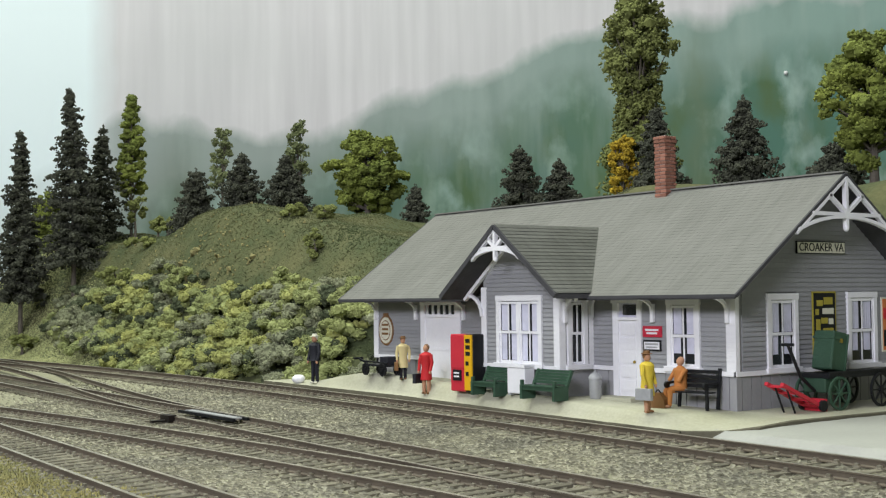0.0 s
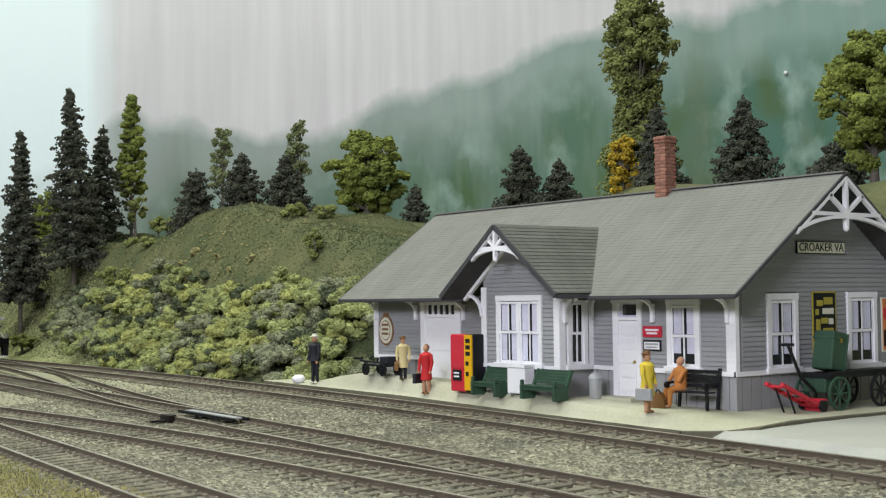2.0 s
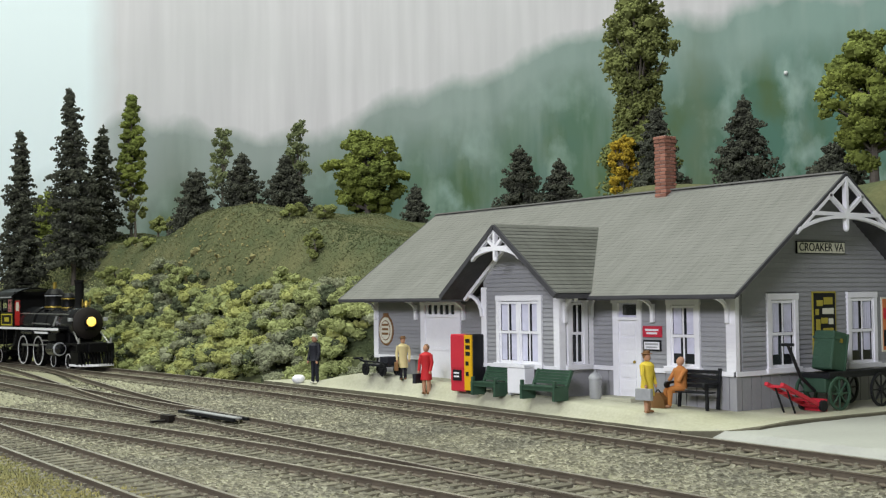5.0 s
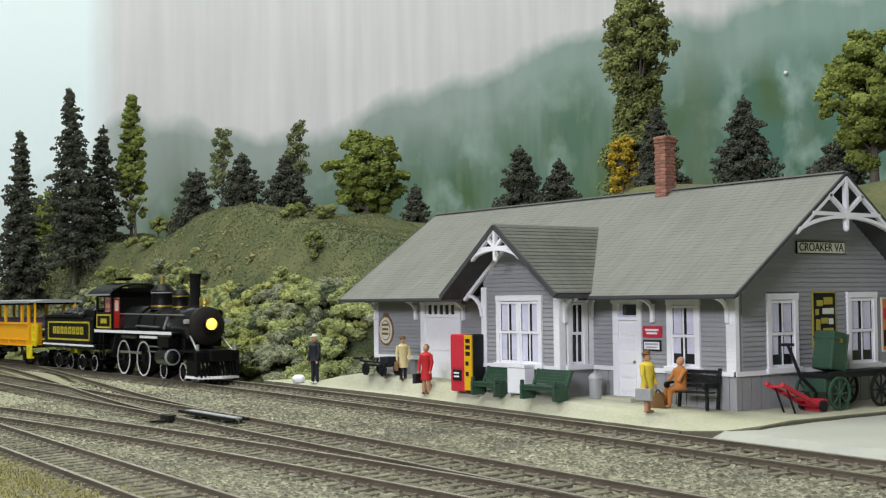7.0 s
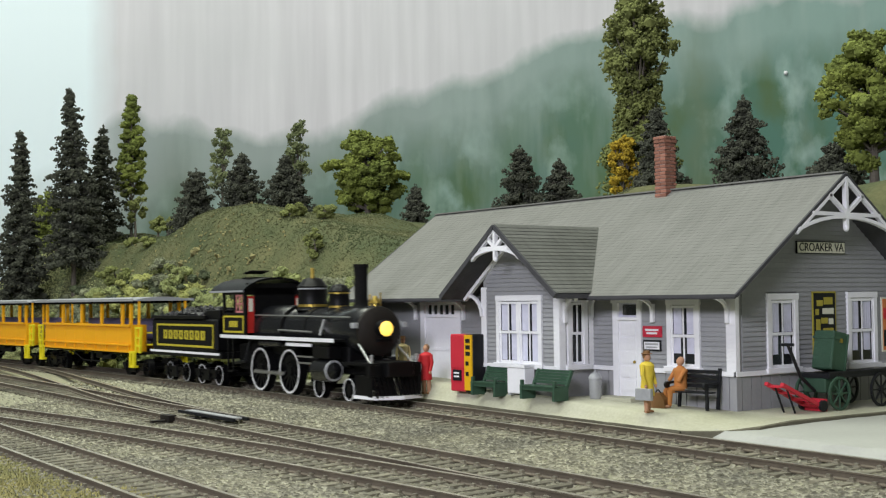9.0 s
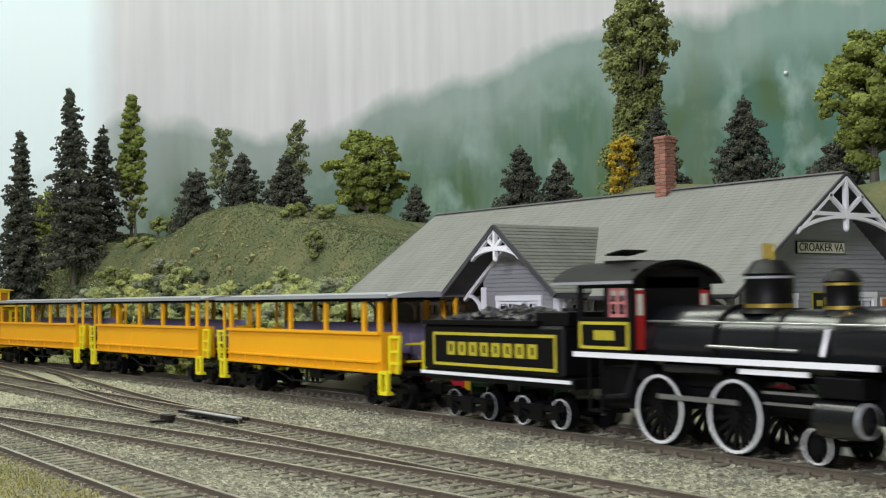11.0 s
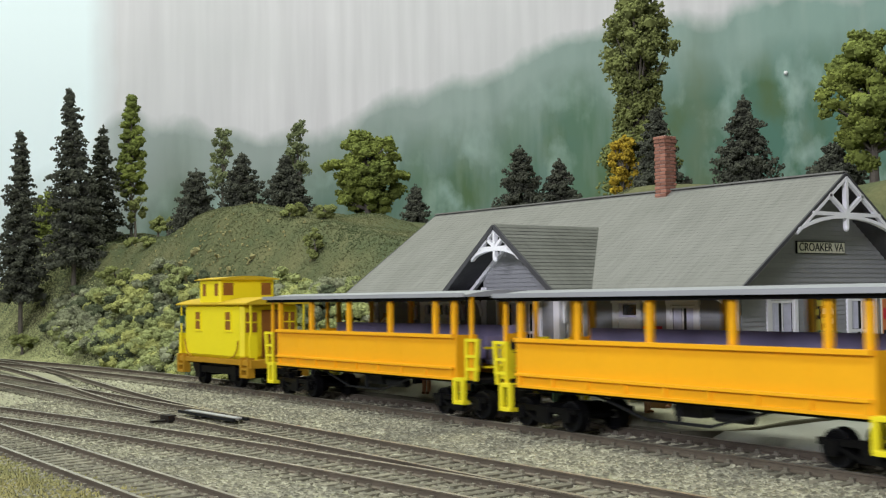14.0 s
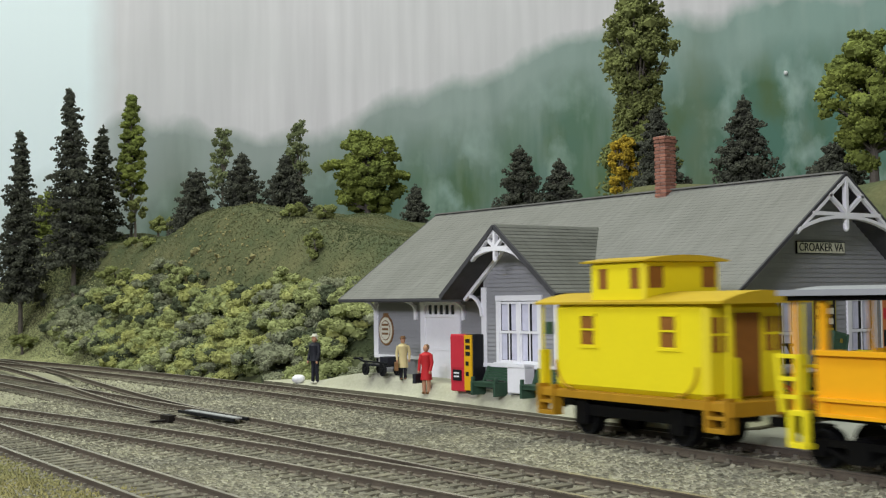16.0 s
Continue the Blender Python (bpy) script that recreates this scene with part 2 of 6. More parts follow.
# ---- ground, hill and backdrop ----
def bank(x, y):
    """Height of the scenery behind the track."""
    foot = rest(x, y) - 0.55
    k = smooth01((x + 27) / 7)
    start = 0.2 * (1 - k) + 9.6 * k
    near = (4.6 + 0.5 * math.sin(x * 0.21)) * smooth01((y - start) / (6.0 if k < 0.5 else 5.0))
    if x < -58:
        near *= 1 - 0.25 * smooth01((-58 - x) / 14) * (1 - smooth01((y - 3) / 4))
    size = (0.47 * smooth01((-24 - x) / 20)) * math.exp(-(max(0, y - 14) / 8) ** 2)
    crest = 5.6 * smooth01((y - 4.2) / 5.0) * (0.3 + size)
    crest += 0.75 * math.exp(-((x + 48.5) / 7.0) ** 2 - ((y - 9.2) / 3.6) ** 2)
    if k > 0:
        crest = (1 - k) * crest + k * 3.9 * smooth01((y - 11) / 5.0)
    lump = 0.45 * noise.noise(Vector((x * 0.16, y * 0.16, 3))) + 0.2 * noise.noise(Vector((x * 0.5, y * 0.5, 7)))
    return foot + near + crest + lump * smooth01((y - start) / 2.5)


def sheet(name, xs, ys, height, mats, smooth=True, slot=None):
    vs = [(x, y, height(x, y)) for y in ys for x in xs]
    n = len(xs)
    fs = [(j * n + i, j * n + i + 1, (j + 1) * n + i + 1, (j + 1) * n + i) for j in range(len(ys) - 1) for i in range(n - 1)]
    g = Geo()
    g.add(vs, fs)
    if slot:
        g.m = [slot(vs[f[0]]) for f in fs]
    return part(name, g, mats, smooth=smooth)


def spread(a, b, step):
    return [a + (b - a) * i / round((b - a) / step) for i in range(round((b - a) / step) + 1)]


def layout_height(x, y):
    if y > -0.9:
        return max(bank(x, y), rest(x, y) - 0.55)
    lump = 0.025 * noise.noise(Vector((x * 0.8, y * 0.8, 1)))
    gap = 1.0 if y > -6.2 and abs(y - line_y(x)) < 1.9 else 0.0
    return rest(x, y) - (0.265 if gap or y < -6.5 else 0.42) + lump * (1 - gap)


ground = sheet("ground", spread(-185, 112, 1.0), spread(-30, 62, 0.6), layout_height, ["bed", "grass"], True, lambda p: 1 if p[1] > -0.9 else 0)
tagged(ground, "model scenery ground of grey ballast and green foam hillside", "ground", kind="structure")


def backdrop():
    """A coved backboard behind the hill, painted with misty green mountains under a grey sky."""
    g, n = Geo(), 72
    cx, cy, r = EYE.x, EYE.y, 122.0
    vs, uv = [], []
    for i in range(n + 1):
        px = -160 + i * (2500 / n)
        a = radians(54.178) - math.atan((px - 784) / 2254.24)
        for z, py in ((-6, 705), (56, -455)):
            for d in (0.0, 1.2):
                vs.append((cx - math.sin(a) * (r + d), cy + math.cos(a) * (r + d), z))
                uv.append((px / 1568, (530 - (z - 3.35) / r * 2254 / math.cos(radians(54.178) - a)) / 882))
    fs = []
    for i in range(n):
        k, q = 4 * i, 4 * i + 4
        fs += [(k, q, q + 2, k + 2), (q + 1, k + 1, k + 3, q + 3), (k + 2, q + 2, q + 3, k + 3), (k + 1, q + 1, q, k)]
    fs += [(0, 2, 3, 1), (4 * n, 4 * n + 1, 4 * n + 3, 4 * n + 2)]
    me = bpy.data.meshes.new("backdrop")
    me.from_pydata([(x * U, y * U, z * U) for x, y, z in vs], [], fs)
    layer = me.uv_layers.new(name="board")
    for lp in me.loops:
        layer.data[lp.index].uv = uv[lp.vertex_index]
    m = bpy.data.materials.new("painted_backboard")
    m.use_nodes = True
    nt = m.node_tree
    nn, l = nt.nodes, nt.links
    b = nn["Principled BSDF"]
    b.inputs["Roughness"].default_value = 0.55
    b.inputs["Specular IOR Level"].default_value = 0.25
    tc = nn.new("ShaderNodeTexCoord")
    sep = nn.new("ShaderNodeSeparateXYZ")
    l.new(tc.outputs["UV"], sep.inputs[0])

    def math_(op, a, c=None, d=None, clamp=False):
        k = nn.new("ShaderNodeMath")
        k.operation, k.use_clamp = op, clamp
        for i, w in enumerate((a, c, d)):
            if w is None:
                continue
            if isinstance(w, (int, float)):
                k.inputs[i].default_value = w
            else:
                l.new(w, k.inputs[i])
        return k.outputs[0]

    def noise_(sx, sy, scale, detail=4, off=0.0):
        mp = nn.new("ShaderNodeMapping")
        mp.inputs["Scale"].default_value = (sx, sy, 1)
        mp.inputs["Location"].default_value = (off, off, 0)
        l.new(tc.outputs["UV"], mp.inputs[0])
        t = nn.new("ShaderNodeTexNoise")
        t.inputs["Scale"].default_value, t.inputs["Detail"].default_value = scale, detail
        l.new(mp.outputs[0], t.inputs["Vector"])
        return t.outputs["Fac"]

    def curve(points):
        c = nn.new("ShaderNodeFloatCurve")
        cm = c.mapping.curves[0]
        cm.points[0].location, cm.points[1].location = points[0], points[-1]
        for p in points[1:-1]:
            cm.points.new(*p)
        c.mapping.update()
        l.new(math_("MULTIPLY_ADD", sep.outputs[0], 0.6, 0.1, True), c.inputs["Value"])
        return c.outputs[0]

    def blend(f, a, c):
        k = nn.new("ShaderNodeMix")
        k.data_type = "RGBA"
        l.new(f, k.inputs[0])
        for i, w in ((6, a), (7, c)):
            if isinstance(w, tuple):
                k.inputs[i].default_value = (*w, 1)
            else:
                l.new(w, k.inputs[i])
        return k.outputs[2]

    px = lambda x: 0.1 + 0.6 * x / 1568
    y = sep.outputs[1]
    wob = math_("MULTIPLY_ADD", noise_(8, 3.0, 1.0, 7), 0.22, -0.11)
    # far, pale ridge and near, teal ridge: the height of their tops down the board
    far = curve([(0, 0.36), (px(0), 0.36), (px(160), 0.30), (px(200), 0.24), (px(330), 0.22), (px(400), 0.25), (px(600), 0.26), (px(690), 0.20), (px(880), 0.13), (px(960), 0.09), (px(1100), 0.06), (px(1300), 0.00), (1, 0.0)])
    near = curve([(0, 0.42), (px(0), 0.42), (px(160), 0.40), (px(330), 0.34), (px(500), 0.33), (px(640), 0.27), (px(720), 0.25), (px(860), 0.24), (px(950), 0.17), (px(1080), 0.15), (px(1250), 0.10), (px(1500), 0.07), (1, 0.07)])
    streak = noise_(60, 2.0, 1.0, 3)
    sky = blend(math_("MULTIPLY_ADD", streak, 1.6, -0.35, True), (0.50, 0.48, 0.52), (0.68, 0.66, 0.70))
    sky = blend(math_("MULTIPLY_ADD", noise_(3, 3, 1.2, 3, 4.0), 1.4, -0.45, True), sky, (0.50, 0.505, 0.525))
    edge = math_("MULTIPLY_ADD", math_("ADD", sep.outputs[0], math_("MULTIPLY_ADD", noise_(30, 9, 1, 4), 0.02, -0.01)), 26.0, -2.5, True)
    sky = blend(edge, (0.70, 0.79, 0.84), sky)
    f1 = math_("MULTIPLY_ADD", math_("SUBTRACT", math_("ADD", y, wob), far), 24.0, 0.3, True)
    f2 = math_("MULTIPLY_ADD", math_("SUBTRACT", math_("ADD", y, wob), near), 8.0, 0.12, True)
    tone1 = blend(math_("MULTIPLY_ADD", sep.outputs[0], 1.6, -0.5, True), (0.24, 0.285, 0.275), (0.20, 0.31, 0.28))
    tone2 = blend(math_("MULTIPLY_ADD", sep.outputs[0], 1.6, -0.4, True), (0.10, 0.155, 0.125), (0.065, 0.155, 0.12))
    tone2 = blend(math_("MULTIPLY_ADD", noise_(18, 6, 1.0, 7, 2.0), 5.0, -2.4, True), tone2, (0.07, 0.125, 0.055))
    tone2 = blend(math_("MULTIPLY_ADD", noise_(26, 9, 1.0, 8, 7.0), 5.5, -2.75, True), tone2, (0.24, 0.345, 0.31))
    keep = math_("MULTIPLY_ADD", sep.outputs[0], 18.0, -1.6, True)
    col = blend(math_("MULTIPLY", f1, math_("MULTIPLY_ADD", keep, 0.75, 0.2)), sky, tone1)
    col = blend(math_("MULTIPLY", f2, math_("MULTIPLY_ADD", keep, 0.75, 0.25)), col, tone2)
    tall = math_("SUBTRACT", 1.0, math_("ABSOLUTE", math_("MULTIPLY", math_("SUBTRACT", math_("ADD", sep.outputs[0], math_("MULTIPLY_ADD", noise_(14, 14, 1, 4, 3.0), 0.04, -0.02)), 0.792), 30.0)), None, True)
    col = blend(math_("MULTIPLY", math_("MULTIPLY", tall, math_("MULTIPLY_ADD", y, 7.0, -0.15, True)), 0.6), col, (0.12, 0.155, 0.085))
    for cx, w in ((0.21, 26.0), (0.66, 20.0), (0.58, 30.0), (0.48, 34.0)):
        pale = math_("SUBTRACT", 1.0, math_("ABSOLUTE", math_("MULTIPLY", math_("SUBTRACT", math_("ADD", sep.outputs[0], math_("MULTIPLY_ADD", noise_(10, 10, 1, 5, cx * 9), 0.08, -0.04)), cx), w)), None, True)
        col = blend(math_("MULTIPLY", math_("MULTIPLY", pale, f2), 0.4), col, (0.10, 0.165, 0.075))
    brush = math_("MULTIPLY", f1, math_("MULTIPLY_ADD", noise_(30, 2.6, 1.0, 5, 11.0), 3.2, -1.6, True))
    col = blend(math_("MULTIPLY", brush, 0.45), col, (0.33, 0.40, 0.38))
    dark = math_("MULTIPLY", f1, math_("MULTIPLY_ADD", noise_(22, 3.4, 1.0, 5, 17.0), 3.2, -1.65, True))
    col = blend(math_("MULTIPLY", math_("MULTIPLY", dark, keep), 0.5), col, (0.105, 0.16, 0.125))
    l.new(col, b.inputs["Base Color"])
    me.materials.append(m)
    ob = new("backdrop", me)
    return tagged(ob, "painted backboard with misty green mountains under grey sky", "backdrop", kind="structure")


backdrop()

# a pin head in the board
a = radians(54.178) - math.atan((1398 - 784) / 2254.24)
pin = thing("pin", "tiny white pin head stuck in the painted backboard", "pin", at(EYE.x - math.sin(a) * 121.8, EYE.y + math.cos(a) * 121.8, 24.0))
part("head", Geo().ball((0, 0, 0), 0.2, 0.2, 0.2), "white", pin, smooth=True)


# ---- track ----
GAUGE = 1.62


def track(name, centre, x0, x1, label, ties=True, lift=0.0):
    t = thing(name, label, "railway track", kind="structure")

    def rail(o):
        xs = spread(x0, x1, 1.5)
        g = Geo()
        sec = [(-0.11, -0.20), (0.11, -0.20), (0.11, -0.17), (0.03, -0.14), (0.03, -0.05), (0.055, -0.035), (0.055, 0.0), (-0.055, 0.0), (-0.055, -0.035), (-0.03, -0.05), (-0.03, -0.14), (-0.11, -0.17)]
        vs = []
        for x in xs:
            a = math.atan2(centre(x + 0.3) - centre(x - 0.3), 0.6)
            for w, h in sec:
                px, py = x - math.sin(a) * (o + w), centre(x) + math.cos(a) * (o + w)
                vs.append((px, py, rest(px, py) + h + lift))
        k = len(sec)
        fs = [(i * k + j, (i + 1) * k + j, (i + 1) * k + (j + 1) % k, i * k + (j + 1) % k) for i in range(len(xs) - 1) for j in range(k)]
        g.add(vs, fs)
        g.m = [1 if f[0] % k == 6 else 0 for f in fs]
        part("rail", g, ["rail", "railtop"], t)

    for o in (-GAUGE / 2, GAUGE / 2):
        rail(o)
    if ties:
        one = Geo().box(-0.13, 0.13, -1.42, 1.42, -0.32, -0.19)
        for o in (-GAUGE / 2, GAUGE / 2):
            one.box(-0.1, 0.1, o - 0.2, o + 0.2, -0.19, -0.165, 1).box(-0.06, 0.06, o - 0.17, o - 0.1, -0.165, -0.1, 1).box(-0.06, 0.06, o + 0.1, o + 0.17, -0.165, -0.1, 1)
        one = one.mesh("tie", ["tie", "railtop"])
        x, n = x0, 0
        rest_ties = Geo()
        rng = random.Random(len(name) + int(x1))
        while x < x1:
            a = math.atan2(centre(x + 0.3) - centre(x - 0.3), 0.6)
            yy = centre(x)
            if -34 < x < 16 and n < 290:
                ob = new("tie", one)
                ob.parent = t
                ob.matrix_world = at(x, yy, rest(x, yy) + rng.uniform(-0.015, 0.01) + lift, math.degrees(a) + rng.uniform(-1.5, 1.5), math.degrees(0.0405))
                n += 1
            else:
                rest_ties.box(-0.13, 0.13, -1.42, 1.42, -0.32, -0.19, 0, Matrix.Translation((x, yy, rest(x, yy) + lift)) @ Matrix.Rotation(a, 4, "Z") @ Matrix.Rotation(0.0405, 4, "X"))
            x += 0.62
        if rest_ties.v:
            tagged(part("ties", rest_ties, "tie", t), kind="stuff")
    return t


track("track", line_y, -186, 110, "running track with brown rails on weathered ties in grey ballast")
siding_y = lambda x: -9.95 - 0.047 * x
yard_y = lambda x: siding_y(x) - 1.63 if x > 4 else -11.854 + 0.0276 * x - 0.001458 * x * x if x > -25 else -13.455 + (x + 25) * 0.1
front_y = lambda x: -16.75 - 0.05 * x
cross_y = lambda x: siding_y(x) + (line_y(x) - siding_y(x)) * smooth01((-13 - x) / 64)
track("siding_track", siding_y, -120, 30, "siding track with rusty brown rails beside the main track")
track("yard_track", yard_y, -60, 24, "yard track with rusty rails and half buried ties", lift=-0.01)
track("front_track", front_y, -60, 16, "front yard track with dark ties near the bench edge")
track("crossover_track", cross_y, -77, -13, "crossover rails joining the siding to the main track", ties=False, lift=0.012)


def switch_machine():
    t = thing("switch_frog", "dark metal turnout frog with worn bright wing rails", "track part", at(-16.2, -9.6, rest(-16, -9.6)))
    part("frog", Geo().beam((-2.2, 0.83, 0.03), (2.0, 0.72, 0.03), 0.3, 0.06), "zinc", t, "worn pale frog plate")
    part("wing_rail", Geo().beam((-2.5, 0.58, 0.0), (2.2, 0.46, 0.0), 0.1, 0.1), "iron", t)
    part("wing_rail", Geo().beam((-2.2, 1.06, 0.01), (2.2, 0.98, 0.01), 0.09, 0.1), "iron", t)
    part("throw_bar", Geo().box(-1.0, -0.8, -1.2, 0.9, -0.2, -0.12).box(-1.35, -0.65, -0.66, -0.34, -0.2, 0.04), "rust", t)


switch_machine()


def pebbles():
    """Loose ballast stones, strewn over the beds."""
    rng = np.random.default_rng(5)
    base = np.array([(1, 1, 1), (1, -1, -1), (-1, 1, -1), (-1, -1, 1), (0.2, -0.3, 1.5)])
    tri = np.array([(0, 2, 1), (0, 1, 3), (1, 2, 3), (0, 4, 2), (0, 3, 4), (2, 4, 3)])
    n = 95000
    x = rng.uniform(-1, 1, n) ** 3 * 34 - 6
    x = np.where(rng.random(n) < 0.6, rng.uniform(-30, 16, n), x)
    y = rng.uniform(-19, -1.0, n)
    ly = np.array([line_y(float(a)) for a in x])
    far = y > ly + 1.4
    y = np.where(far, ly + rng.uniform(-3.5, 1.35, n), y)
    size = rng.uniform(0.022, 0.06, n)
    v = base[None] * rng.uniform(0.6, 1.3, (n, 5, 3)) * size[:, None, None]
    z = -0.249 + 0.0405 * y - 0.28 + rng.uniform(-0.01, 0.02, n)
    v += np.stack([x, y, z], 1)[:, None]
    f = (tri[None] + (np.arange(n) * 5)[:, None, None]).reshape(-1, 3)
    me = bpy.data.meshes.new("ballast")
    me.from_pydata((v.reshape(-1, 3) * U).tolist(), [], f.tolist())
    me.materials.append(M["ballast"])
    tagged(new("ballast", me), "loose grey and tan ballast stones between the rails", "ballast", kind="stuff")


pebbles()


def verge():
    """Dry foam turf along the front edge of the bench, thinning out into the ballast."""
    rng = np.random.default_rng(9)
    n = 14000
    x, y = rng.uniform(-20, 8, n), -17.55 - 2.6 * rng.uniform(0, 1, n) ** 1.3 - 0.05 * rng.uniform(-20, 8, n)
    base = np.array([(1, 0, 0), (-0.5, 0.87, 0), (-0.5, -0.87, 0), (0.1, 0.1, 1.3)])
    tri = np.array([(0, 1, 3), (1, 2, 3), (2, 0, 3)])
    size = rng.uniform(0.02, 0.06, n)
    v = base[None] * rng.uniform(0.6, 1.4, (n, 4, 3)) * size[:, None, None]
    v += np.stack([x, y, -0.249 + 0.0405 * y - 0.235 + rng.uniform(-0.01, 0.03, n)], 1)[:, None]
    f = (tri[None] + (np.arange(n) * 4)[:, None, None]).reshape(-1, 3)
    me = bpy.data.meshes.new("turf")
    me.from_pydata((v.reshape(-1, 3) * U).tolist(), [], f.tolist())
    me.materials.append(M["turf"])
    tagged(new("turf", me), "dry olive foam turf along the bench edge", "grass", kind="stuff")


verge()


# ---- platform and road ----
EDGE_X, EDGE_Y = (-27, -21.8, -15.5, -9.1, -4.6, 0.45, 3.5), (-1.17, -1.38, -1.59, -2.19, -2.59, -2.89, -3.05)


def deck(x, y):
    ye = float(np.interp(x, EDGE_X, EDGE_Y))
    low = rest(x, ye) + 0.05
    k = smooth01((y - ye) / (0.55 - 0.12 * smooth01((x + 8) / 8) + 1.5 * smooth01((x + 1.0) / 1.4)))
    high = -0.024 * x if x > -18 else 0.432 - (0.432 - low) * smooth01((-18 - x) / 7)
    return low + (high - low) * k


def platform():
    p = thing("platform", "pale concrete station platform with dark edge", "platform", kind="structure")
    ys = [0, 0.06, 0.12, 0.18, 0.25, 0.35, 0.45, 0.6, 1.2, 2.5, 5, 8, 11, 14]
    xs = spread(-27, 2.3, 0.5)
    g = Geo()
    n = len(xs)
    top = []
    for d in ys:
        for x in xs:
            xx = x if x < 0.45 else 0.45 + (x - 0.45) * min(1.0, 0.02 + d / 0.9) + 0.02 * d
            yy = float(np.interp(xx, EDGE_X, EDGE_Y)) + d
            top.append((xx, yy, deck(xx, yy) + 0.012 * noise.noise(Vector((xx * 2, yy * 2, 0)))))
    fs = [(j * n + i, j * n + i + 1, (j + 1) * n + i + 1, (j + 1) * n + i) for j in range(len(ys) - 1) for i in range(n - 1)]
    g.add(top, fs)
    part("deck", g, "concrete", p, smooth=True)
    # the dark rim: the end towards the road, and the side along the track
    e = Geo()
    end = [top[j * n + n - 1] for j in range(len(ys))]
    k = len(end)
    e.add([(x + o, y, z + h) for o, h in ((0, 0.0), (0.05, -0.03), (0.02, -0.55), (-0.5, -0.55)) for x, y, z in end], [(a * k + i, a * k + i + 1, (a + 1) * k + i + 1, (a + 1) * k + i) for a in range(3) for i in range(k - 1)])
    side = top[:n]
    e.add([(x, y + o, z + h) for o, h in ((0, 0.0), (-0.02, -0.4)) for x, y, z in side], [(i, i + 1, n + i + 1, n + i) for i in range(n - 1)])
    part("edge", e, "slab_edge", p)
    part("door_step", Geo().box(-5.3, -3.6, -0.75, 0.02, 0.0, 0.2), "concrete", p)


platform()
road = sheet("road", spread(0.6, 40, 0.4), spread(-3.2, 30, 0.2), lambda x, y: rest(x, min(y, 0)) + 0.08 + 0.03 * noise.noise(Vector((x, y, 5))) - 0.4 * smooth01((-2.45 - 0.088 * (x - 2) - y) / 0.3), "road")
tagged(road, "pale grey dirt road beside the station platform", "road", kind="structure")


# ---- station ----
L, W, ZE, ZR, OE, OG = 19.3, 7.776, 3.40, 7.06, 1.15, 1.054
SLOPE = (ZR - ZE) / (W / 2 + OE)
BX0, BX1, BY = -10.1, -6.1, -1.45
station = thing("station", "grey clapboard railway depot with white trim and grey shingle roof", "station building")


def roof_z(y):
    return ZE + SLOPE * (min(y, W - y) + OE)


def walls():
    g = Geo()
    g.box(-L, 0, 0, 0.18, -0.6, 4.15)
    g.box(-L, 0, W - 0.18, W, -0.6, 4.15)
    for x0 in (-L, -0.18):
        g.prism([(0, -0.6), (W, -0.6), (W, 4.1), (W / 2, ZR - 0.15), (0, 4.1)], x0, x0 + 0.18, "x")
    g.box(BX0, BX1, BY, BY + 0.15, -0.4, 3.7)
    g.prism([(BX0, 3.6), (BX1, 3.6), (BX1, 4.0), ((BX0 + BX1) / 2, 5.55), (BX0, 4.0)], BY, BY + 0.15, "y")
    for x0 in (BX0, BX1 - 0.15):
        g.box(x0, x0 + 0.15, BY + 0.15, 0.0, -0.4, 4.0)
    part("wall", g, "wains", station, "grey wooden wall core with panelled base")


def clap_rows(axis, fixed, out, lo, hi, holes, z0=1.14, z1=4.1, gable=None, step=0.145):
    """Clapboards of one wall: rows of bevelled boards, cut at the openings (a, b, bottom, top)."""
    z = z0
    while z < z1 - 0.05:
        a, b = (lo, hi) if not gable else gable(z + step, lo, hi)
        cuts = sorted((h[0], h[1]) for h in holes if h[2] < z + step * 0.6 and h[3] > z + step * 0.4)
        spans, p = [], a
        for c, d in cuts:
            if c > p:
                spans.append((p, min(c, b)))
            p = max(p, d)
        if p < b:
            spans.append((p, b))
        for c, d in spans:
            if d - c < 0.08:
                continue
            sec = [(0.0, z), (0.055, z), (0.018, z + step), (0.0, z + step)]
            g = Geo()
            if axis == "x":
                g.prism([(fixed + out * q, h) for q, h in sec], c, d, "x")
            else:
                g.prism([(fixed + out * q, h) for q, h in sec], c, d, "y")
            part("clapboard", g, "siding", station)
        z += step


WIN_F = (-2.67, -1.32, 1.12, 3.28)
DOOR = (-5.06, -3.77, 0.1, 3.34)
FDOOR = (-15.94, -13.34, 0.2, 3.2)
GW = ((1.32, 2.74, 1.09, 3.4), (5.13, 6.64, 1.09, 3.43))


